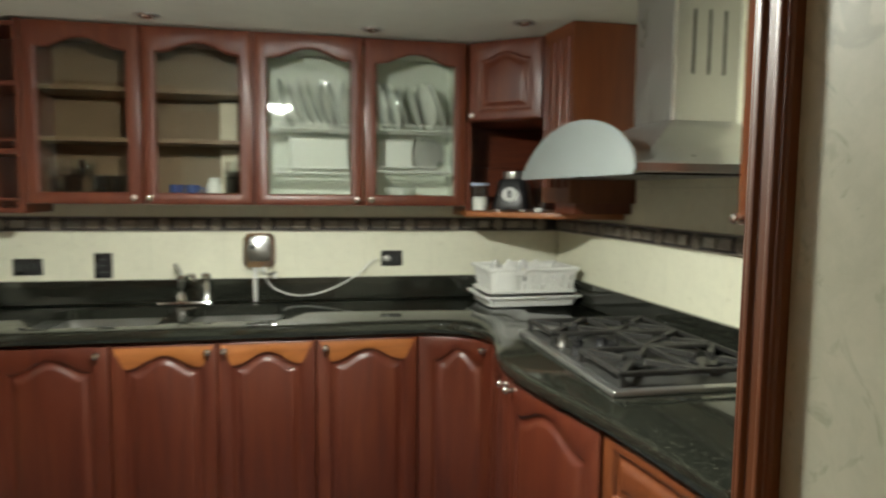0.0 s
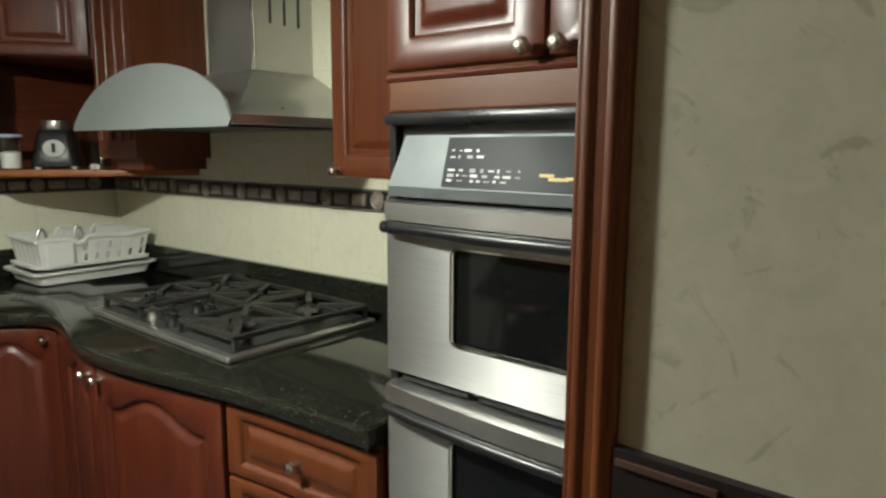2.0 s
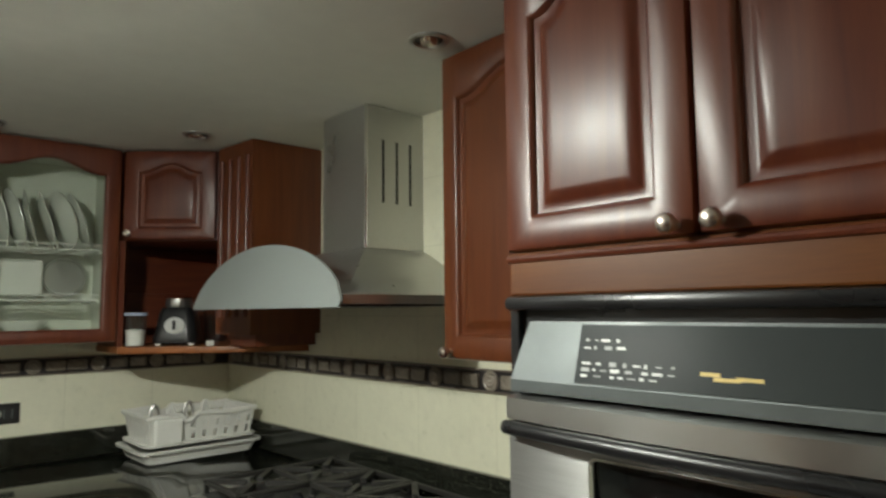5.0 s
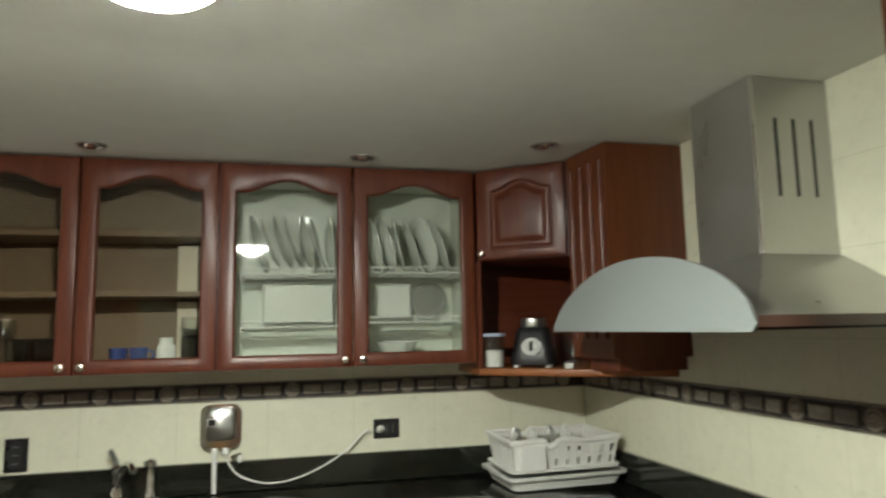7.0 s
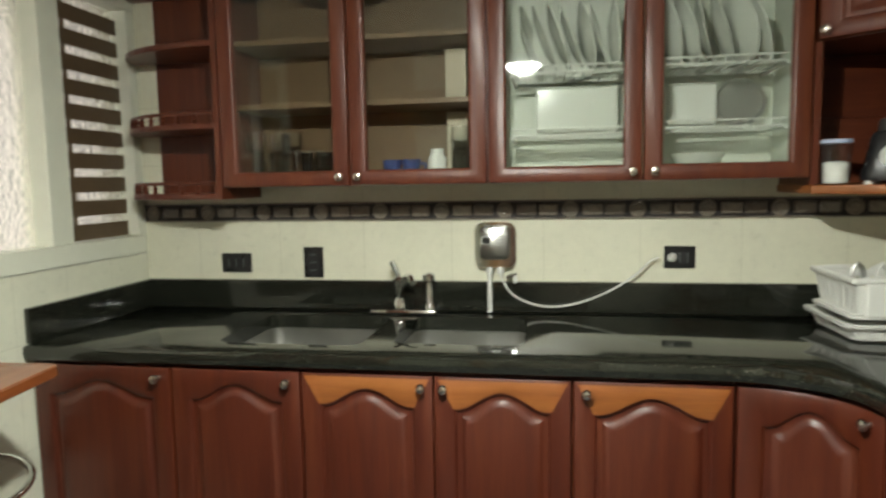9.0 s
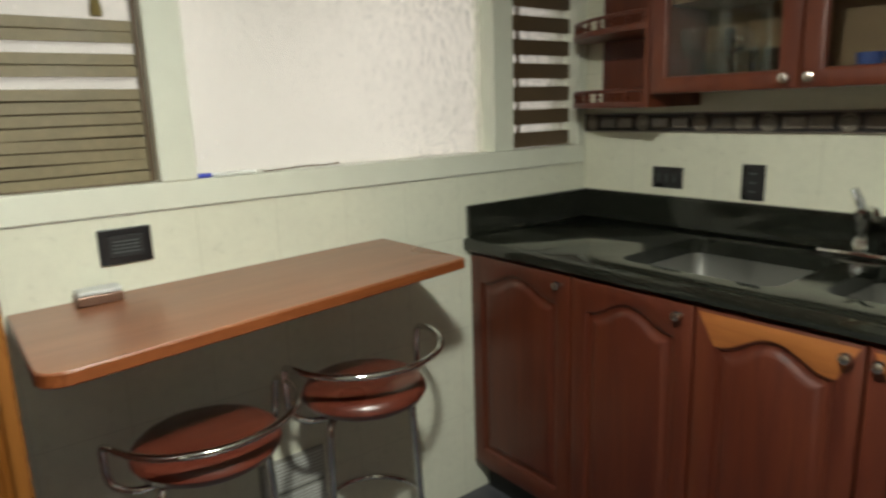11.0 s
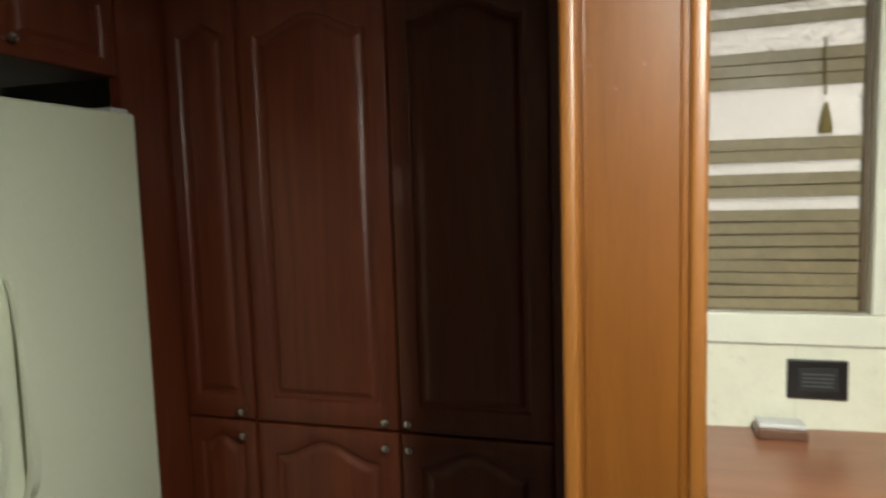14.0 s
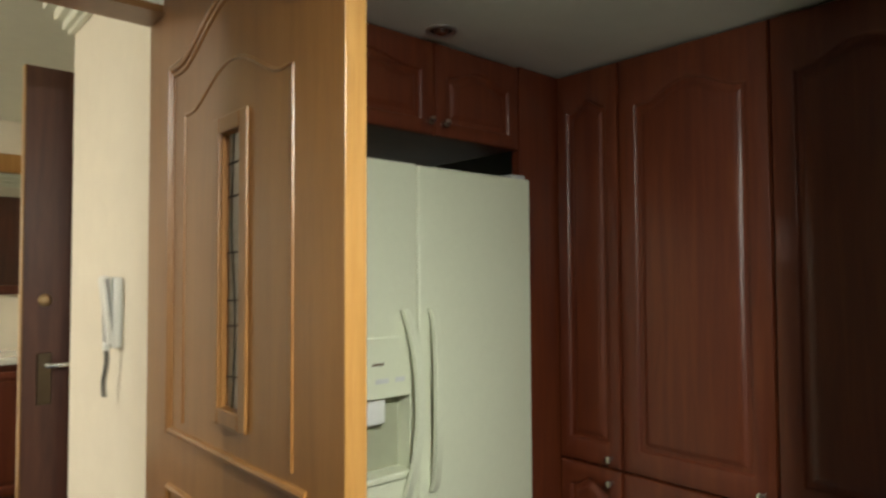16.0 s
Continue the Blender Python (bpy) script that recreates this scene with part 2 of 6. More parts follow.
def clear_glass(name, tint=(0.93, 0.97, 0.94), rough=0.0):
    m, nt, b = nodes_of(name)
    b.inputs["Base Color"].default_value = (*tint, 1)
    b.inputs["Transmission Weight"].default_value = 1
    b.inputs["Roughness"].default_value = rough
    b.inputs["IOR"].default_value = 1.45
    return m


def pane_glass(name, tint=(0.92, 0.95, 0.92), gloss=0.05):
    """A thin pane: it lets the view through unbent and mirrors a little."""
    m, nt, b = nodes_of(name)
    tr = nt.nodes.new("ShaderNodeBsdfTransparent")
    tr.inputs[0].default_value = (*tint, 1)
    gl = nt.nodes.new("ShaderNodeBsdfGlossy")
    gl.inputs["Roughness"].default_value = gloss
    lw = nt.nodes.new("ShaderNodeLayerWeight")
    lw.inputs[0].default_value = 0.22
    fr = nt.nodes.new("ShaderNodeMath")
    fr.operation = "MULTIPLY_ADD"
    fr.inputs[1].default_value, fr.inputs[2].default_value = 0.55, 0.025
    nt.links.new(lw.outputs["Facing"], fr.inputs[0])
    mx = nt.nodes.new("ShaderNodeMixShader")
    nt.links.new(fr.outputs[0], mx.inputs[0])
    nt.links.new(tr.outputs[0], mx.inputs[1])
    nt.links.new(gl.outputs[0], mx.inputs[2])
    nt.links.new(mx.outputs[0], nt.nodes["Material Output"].inputs[0])
    return m


def pebble_glass():
    """Cast obscure window glass with a pebbled face."""
    m, nt, b = nodes_of("pebbled_glass")
    v = coords(nt)
    vo = nt.nodes.new("ShaderNodeTexVoronoi")
    vo.feature = "SMOOTH_F1"
    vo.inputs["Scale"].default_value = 64
    nt.links.new(v, vo.inputs["Vector"])
    n = noise_of(nt, v, 95, 3, 0.5, 1.0)
    mx = mixc(nt, 0.4, vo.outputs["Distance"], n)
    b.inputs["Base Color"].default_value = (0.9, 0.87, 0.82, 1)
    b.inputs["Transmission Weight"].default_value = 0.85
    b.inputs["Roughness"].default_value = 0.05
    b.inputs["IOR"].default_value = 1.5
    bump_of(nt, b, mx, 1.0, 0.008)
    return m


def frosted():
    m, nt, b = nodes_of("frosted_visor")
    n = noise_of(nt, coords(nt), 300, 3)
    b.inputs["Base Color"].default_value = (0.25, 0.275, 0.265, 1)
    b.inputs["Roughness"].default_value = 0.42
    b.inputs["Transmission Weight"].default_value = 0.25
    bump_of(nt, b, n, 0.1, 0.001)
    return m


def glow(name, col, strength):
    m, nt, b = nodes_of(name)
    b.inputs["Base Color"].default_value = (0.8, 0.8, 0.8, 1)
    b.inputs["Emission Color"].default_value = (*col, 1)
    b.inputs["Emission Strength"].default_value = strength
    return m


GRANITE = granite()
TILE_N = tile_wall("cream_tile_north", (0.70, 0.69, 0.55), 0.30, 0.20, "y")
TILE_E = tile_wall("cream_tile_east", (0.68, 0.67, 0.52), 0.30, 0.20, "x")
TILE_W = tile_wall("cream_tile_west", (0.70, 0.70, 0.57), 0.20, 0.30, "x")
MARBLE = marble_tile()
SLATE = floor_tile()
GLASS = pane_glass("cabinet_pane", gloss=0.03)
DRINKGLASS = pane_glass("thin_drinking_glass", (0.985, 0.995, 0.99), 0.06)
PEBBLE = pebble_glass()
FROST = frosted()
LEADED = plain("leaded_glass", (0.74, 0.76, 0.68), 0.2, 0, 0.35, 60, 0.3)
LEADED.node_tree.nodes["Principled BSDF"].inputs["Transmission Weight"].default_value = 0.35
MIRROR = plain("mirror_silver", (0.85, 0.88, 0.87), 0.02, 1.0, 0.01, 5, 0)
LAMPGLOW = glow("lamp_centre", (0.97, 1.0, 0.90), LAMP_POWER)
BOWLGLOW = glow("lamp_bowl", (0.97, 1.0, 0.90), LAMP_POWER * 0.12)
HALLGLOW = glow("unseen_hall_lamp_glow", (1.0, 0.95, 0.84), HALL_POWER)
YARD = glow("window_backdrop_glow", (1.0, 0.89, 0.80), YARD_GLOW)


def uneven_yard_glow(m):
    """Makes the backdrop's glow patchy, brighter and dimmer, for the pebbled glass to refract."""
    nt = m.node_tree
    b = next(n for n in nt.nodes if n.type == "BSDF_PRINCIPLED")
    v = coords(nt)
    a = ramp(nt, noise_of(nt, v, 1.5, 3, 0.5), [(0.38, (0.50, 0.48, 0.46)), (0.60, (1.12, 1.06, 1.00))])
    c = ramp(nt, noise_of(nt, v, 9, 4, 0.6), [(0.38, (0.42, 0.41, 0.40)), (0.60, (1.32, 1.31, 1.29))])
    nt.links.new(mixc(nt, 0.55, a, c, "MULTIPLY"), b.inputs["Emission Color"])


uneven_yard_glow(YARD)


# ---- mesh helpers ----
def thing(name, label, category, base=(0, 0, 0), group="", kind=""):
    e = new(name)
    e.empty_display_size = 0.05
    e.location = base
    return tagged(e, label, category, group, kind)


def link(name, bm, mats, smooth=False):
    me = bpy.data.meshes.new(name)
    bmesh.ops.recalc_face_normals(bm, faces=bm.faces)
    bm.to_mesh(me)
    bm.free()
    for m in mats if isinstance(mats, (list, tuple)) else [mats]:
        me.materials.append(m)
    if smooth:
        for p in me.polygons:
            p.use_smooth = True
        me.set_sharp_from_angle(angle=radians(38))
    return new(name, me)


def root_place(ob):
    m = Matrix.Translation(ob.location)
    return m


def part(name, bm, material, parent, label="", smooth=False):
    ob = link(name, bm, material, smooth)
    top = parent
    while top.parent:
        top = top.parent
    ob.parent = parent
    if parent is top:
        ob.matrix_parent_inverse = Matrix.Translation(top.location).inverted()
    if label:
        ob["label"] = label
    return ob


def single(name, bm, material, label, category, group="", kind="", smooth=False):
    return tagged(link(name, bm, material, smooth), label, category, group, kind)


def structure(name, bm, material, label, smooth=False):
    return tagged(link(name, bm, material, smooth), label, "", "", "structure")


def box(x0, x1, y0, y1, z0, z1, bevel=0.0, bm=None, seg=2):
    own = bm is None
    bm = bm or bmesh.new()
    r = bmesh.ops.create_cube(bm, size=1)
    for v in r["verts"]:
        v.co = ((x0 + x1) / 2 + v.co.x * abs(x1 - x0), (y0 + y1) / 2 + v.co.y * abs(y1 - y0), (z0 + z1) / 2 + v.co.z * abs(z1 - z0))
    if bevel:
        es = list({e for v in r["verts"] for e in v.link_edges})
        bmesh.ops.bevel(bm, geom=es, offset=bevel, segments=seg, affect="EDGES", profile=0.5)
    return bm


def lathe(profile, origin, axis=(0, 0, 1), n=20, bm=None):
    """Turn a profile of (radius, height) round an axis through origin."""
    bm = bm or bmesh.new()
    q = Vector((0, 0, 1)).rotation_difference(Vector(axis))
    rings = []
    for r, h in profile:
        ring = []
        for k in range(n):
            a = 2 * math.pi * k / n
            ring.append(bm.verts.new(q @ Vector((r * math.cos(a), r * math.sin(a), h)) + Vector(origin)))
        rings.append(ring)
    for a, b in zip(rings, rings[1:]):
        for k in range(n):
            bm.faces.new((a[k], a[(k + 1) % n], b[(k + 1) % n], b[k]))
    if profile[0][0] > 1e-5:
        bm.faces.new(rings[0])
    if profile[-1][0] > 1e-5:
        bm.faces.new(rings[-1])
    bmesh.ops.remove_doubles(bm, verts=[v for ring in (rings[0], rings[-1]) for v in ring], dist=1e-5)
    return bm


def spline(pts, n=8, closed=False):
    pts = [Vector(p) for p in pts]
    out = []
    m = len(pts)
    for i in range(m if closed else m - 1):
        if closed:
            a, b, c, d = pts[i - 1], pts[i], pts[(i + 1) % m], pts[(i + 2) % m]
        else:
            a, b, c, d = pts[max(i - 1, 0)], pts[i], pts[i + 1], pts[min(i + 2, m - 1)]
        for k in range(n):
            t = k / n
            out.append(0.5 * ((2 * b) + (c - a) * t + (2 * a - 5 * b + 4 * c - d) * t * t + (3 * b - a - 3 * c + d) * t ** 3))
    if not closed:
        out.append(pts[-1])
    return out


def tube(pts, r, n=10, bm=None, closed=False):
    """A round bar along points."""
    bm = bm or bmesh.new()
    pts = [Vector(p) for p in pts]
    rings, m = [], len(pts)
    up = Vector((0, 0, 1))
    for i, p in enumerate(pts):
        d = (pts[(i + 1) % m] - pts[i - 1]) if closed else (pts[min(i + 1, m - 1)] - pts[max(i - 1, 0)])
        d.normalize()
        s = d.cross(up)
        if s.length < 0.05:
            s = d.cross(Vector((1, 0, 0)))
        s.normalize()
        t = s.cross(d)
        up = t
        rings.append([bm.verts.new(p + r * (math.cos(2 * math.pi * k / n) * s + math.sin(2 * math.pi * k / n) * t)) for k in range(n)])
    pairs = list(zip(rings, rings[1:])) + ([(rings[-1], rings[0])] if closed else [])
    for a, b in pairs:
        for k in range(n):
            bm.faces.new((a[k], a[(k + 1) % n], b[(k + 1) % n], b[k]))
    if not closed:
        bm.faces.new(rings[0])
        bm.faces.new(rings[-1])
    return bm


def prism(outline, z0, z1, bm=None, round_edge=0.0):
    """An upright prism over a plan outline, its rim rounded if asked."""
    bm = bm or bmesh.new()
    pts = [Vector((p[0], p[1], 0)) for p in outline]
    n = len(pts)
    area = sum(pts[i].x * pts[(i + 1) % n].y - pts[(i + 1) % n].x * pts[i].y for i in range(n))
    if area < 0:
        pts.reverse()
    nor = []
    for i in range(n):
        d = pts[(i + 1) % n] - pts[i - 1]
        nor.append(Vector((d.y, -d.x, 0)).normalized())
    prof = [(0, z0), (0, z1)]
    if round_edge:
        e = round_edge
        h = z1 - z0
        prof = [(-e, z0), (-e * 0.3, z0 + h * 0.1), (0, z0 + h * 0.35), (0, z1 - h * 0.35), (-e * 0.3, z1 - h * 0.1), (-e, z1)]
    rings = [[bm.verts.new((p.x + q.x * o, p.y + q.y * o, z)) for p, q in zip(pts, nor)] for o, z in prof]
    for a, b in zip(rings, rings[1:]):
        for i in range(n):
            bm.faces.new((a[i], a[(i + 1) % n], b[(i + 1) % n], b[i]))
    bm.faces.new(rings[0])
    bm.faces.new(rings[-1])
    return bm


def outline(u0, u1, z0, z1, arch, n):
    low = [(u0 + (u1 - u0) * k / (n - 1), z0) for k in range(n)]
    top = []
    for k in range(n):
        s = 1 - k / (n - 1)
        p = min(1, max(0, (s - 0.07) / 0.86))
        top.append((u0 + (u1 - u0) * s, z1 - arch + arch * (0.5 - 0.5 * math.cos(2 * math.pi * p)) ** 0.8))
    return low + top


def door_leaf(place, width, z0, z1, stile=0.055, rail=0.06, top=0.05, arch=0.035, thick=0.02, glazed=False, n=15, amber=False):
    """A framed door with an ogee-arched raised panel or glazed opening. place(u, w) gives the plan point at u along the door, w proud of its face."""
    bm = bmesh.new()

    def loop(d, w):
        return outline(stile + d, width - stile - d, z0 + rail + d, z1 - top - d, arch, n), w

    def outer(d, w):
        pts = [(d + (width - 2 * d) * k / (n - 1), z0 + d) for k in range(n)]
        pts += [(d + (width - 2 * d) * (1 - k / (n - 1)), z1 - d) for k in range(n)]
        return pts, w

    loops = [outer(0, -thick), outer(0, -0.0085), outer(0.0025, -0.0026), outer(0.0085, 0), loop(-0.008, 0), loop(-0.003, -0.003), loop(0, -0.010)]
    if glazed:
        loops += [loop(0, -thick)]
    else:
        loops += [loop(0.010, -0.011), loop(0.016, -0.0078), loop(0.024, -0.0025), loop(0.031, -0.0010)]
    rings = []
    for pts, w in loops:
        rings.append([bm.verts.new((*place(u, w), z)) for u, z in pts])
    m = 2 * n
    for li, (a, b) in enumerate(zip(rings, rings[1:])):
        for k in range(m):
            f = bm.faces.new((a[k], a[(k + 1) % m], b[(k + 1) % m], b[k]))
            if amber and li == 3 and n <= k < 2 * n - 1:
                f.material_index = 1
    if glazed:
        for k in range(m):
            bm.faces.new((rings[-1][k], rings[-1][(k + 1) % m], rings[0][(k + 1) % m], rings[0][k]))
    else:
        for r in (rings[-1], rings[0]):
            for k in range(n - 1):
                bm.faces.new((r[k], r[k + 1], r[m - 2 - k], r[m - 1 - k]))
    bmesh.ops.recalc_face_normals(bm, faces=bm.faces)
    for e in bm.edges:
        if len(e.link_faces) == 2 and e.calc_face_angle(0.0) > radians(11):
            e.smooth = False
    return bm


def flat(p, d, nrm):
    """The plan of a flat door face from p along d, facing nrm."""
    return lambda u, w: (p[0] + d[0] * u + nrm[0] * w, p[1] + d[1] * u + nrm[1] * w)


def knob_bm(at, nrm, r=0.0125):
    prof = [(0.007, 0), (0.0055, 0.004), (0.0048, 0.010), (0.008, 0.013), (r, 0.018), (r * 1.02, 0.022), (r * 0.8, 0.027), (r * 0.4, 0.029), (0, 0.0295)]
    return lathe(prof, at, nrm, 16)


def add_door(parent, place, width, z0, z1, knob=None, material=None, name="door", label="", **kw):
    mats = [material or CHERRY, AMBER_X]
    d = part(name, door_leaf(place, width, z0, z1, **kw), mats, parent, label, True)
    if knob:
        u, z = knob
        a, b = Vector(place(u, 0)), Vector(place(u, 0.01))
        nv = (b - a).normalized()
        part("knob", knob_bm((a.x, a.y, z), (nv.x, nv.y, 0)), KNOB, d, "satin metal knob", True)
    return d


def wall_with_holes(axis, at, thick, a0, a1, z0, z1, holes):
    """A wall along y (axis x) or along x (axis y) with real openings, as one mesh; at is its room face, thick may be negative."""
    bm = bmesh.new()
    us = sorted({a0, a1, *[h[0] for h in holes], *[h[1] for h in holes]})
    zs = sorted({z0, z1, *[h[2] for h in holes], *[h[3] for h in holes]})

    def full(i, j):
        if not (0 <= i < len(us) - 1 and 0 <= j < len(zs) - 1):
            return False
        u, z = (us[i] + us[i + 1]) / 2, (zs[j] + zs[j + 1]) / 2
        return not any(h[0] < u < h[1] and h[2] < z < h[3] for h in holes)
    made = {}

    def vert(i, j, k):
        if (i, j, k) not in made:
            d = at + thick * k
            made[i, j, k] = bm.verts.new((d, us[i], zs[j]) if axis == "x" else (us[i], d, zs[j]))
        return made[i, j, k]
    for i in range(len(us) - 1):
        for j in range(len(zs) - 1):
            if not full(i, j):
                continue
            for k in (0, 1):
                bm.faces.new((vert(i, j, k), vert(i + 1, j, k), vert(i + 1, j + 1, k), vert(i, j + 1, k)))
            for di, dj, p, q in ((-1, 0, (i, j), (i, j + 1)), (1, 0, (i + 1, j), (i + 1, j + 1)), (0, -1, (i, j), (i + 1, j)), (0, 1, (i, j + 1), (i + 1, j + 1))):
                if not full(i + di, j + dj):
                    bm.faces.new((vert(*p, 0), vert(*q, 0), vert(*q, 1), vert(*p, 1)))
    return bm


# ---- the shell of the kitchen ----
def ceiling_rise(x, y):
    """The old ceiling climbs a little towards the pantry."""
    return 0.026 * max(0.0, min(1.0, (-1.1 - x) / 1.3)) * max(0.0, min(1.0, (-1.2 - y) / 1.2))


def shell():
    structure("wall_north", box(XW - 0.15, XE + 0.15, 0, 0.12, 0, 2.3), TILE_N, "cream glazed tile wall behind the sink")
    structure("wall_east", out_of_square(box(XE, XE + 0.12, -2.64, 0, 0, 2.3)), TILE_E, "cream glazed tile wall behind the cooktop")
    structure("wall_west", wall_with_holes("x", XW, -0.14, -1.85, 0, 0, 2.3, [(-1.80, -0.045, 1.11, 1.93)]), TILE_W, "cream tile wall with a wide window")
    structure("wall_alcove", box(-3.5, -3.4, -3.95, -1.85, 0, 2.3), CEILPAINT, "plain wall behind the pantry cupboards")
    structure("wall_fridge", box(-3.5, -1.72, -3.99, -3.9, 0, 2.3), CEILPAINT, "plain wall behind the refrigerator")
    structure("wall_pier", box(-0.932, XE + 0.12, -3.50, -2.662, 0, 2.3), MARBLE, "mottled greige tiled pier beside the doorway")
    structure("wall_header", box(-1.72, -0.932, -3.50, -3.40, 1.985, 2.3), CEILPAINT, "wall over the kitchen doorway")
    for name, bounds, label in (("ceiling", (-3.45, XE + 0.06, -3.41, 0.06), "low off-white plaster ceiling"), ("ceiling_fridge", (-3.45, -1.70, -3.95, -3.412), "off-white ceiling over the refrigerator")):
        bm = box(*bounds, CEIL, CEIL + 0.1)
        bmesh.ops.subdivide_edges(bm, edges=bm.edges[:], cuts=13, use_grid_fill=True)
        for v in bm.verts:
            v.co.z += ceiling_rise(v.co.x, v.co.y)
        structure(name, bm, CEILPAINT, label)
    fl = structure("floor", box(-3.5, 2.2, -8.2, 0.1, -0.12, -0.004), SLATE, "dark grey floor with recessed joints")
    side = 0.33
    bm = box(0.0015, side - 0.0015, 0.0015, side - 0.0015, -0.004, 0.0, 0)
    me = bpy.data.meshes.new("floor_tile")
    bm.to_mesh(me)
    bm.free()
    me.materials.append(SLATE)
    for i in range(8):
        for j in range(11):
            t = new("floor_tile", me)
            t.location = (-2.604 + i * side, -3.5 + j * side - 0.13, 0)
            t.parent = fl


def corner_post(name, x0, x1, y0, y1, label):
    """A moulded upright of beads and a flat, along the pier's corner."""
    p = thing(name, label, "trim", ((x0 + x1) / 2, (y0 + y1) / 2, 0), kind="structure")
    part("board", box(x0, x1, y0, y1, 0, CEIL - 0.002, 0.002), CHERRY_ORANGE, p)
    for y in (y0 + 0.007, y1 - 0.007):
        part("bead", tube([(x0 + 0.0035, y, 0.0), (x0 + 0.0035, y, CEIL - 0.003)], 0.005, 10), CHERRY_ORANGE, p, smooth=True)
    return p


def wing():
    """The timber-clad pier between bar and pantry."""
    x0, x1, y0, y1 = -2.95, -1.945, -1.997, -1.840
    w = thing("timber_pier", "amber varnished wooden pier panel between breakfast bar and pantry", "pier", (-2.4, -1.92, 0), kind="structure")
    part("panel_body", box(x0, x1, y0 + 0.004, y1 - 0.004, 0, CEIL + 0.03), CHERRY, w)
    part("face_panel", box(x1, x1 + 0.010, y0 + 0.006, y1 - 0.006, 0, CEIL + 0.03, 0.002), AMBER, w, "amber flat face board")
    for y, s in ((y0 + 0.009, -1), (y1 - 0.009, 1)):
        bm = box(x1 - 0.01, x1 + 0.016, y - 0.010, y + 0.010, 0, CEIL + 0.03, 0.006, seg=3)
        part("corner_bead", bm, AMBER_TRIM, w, "pale rounded corner bead", True)
        part("inner_bead", tube([(x1 + 0.010, y - s * 0.017, 0), (x1 + 0.010, y - s * 0.017, CEIL + 0.03)], 0.0022, 8), AMBER, w, smooth=True)
    for y, z in ((-1.964, 1.562), (-1.905, 1.560), (-1.936, 1.535)):
        part("screw_hole", lathe([(0.0026, 0), (0.0026, 0.0003), (0, 0.0003)], (x1 + 0.010, y, z), (1, 0, 0), 10), CHERRY, w)


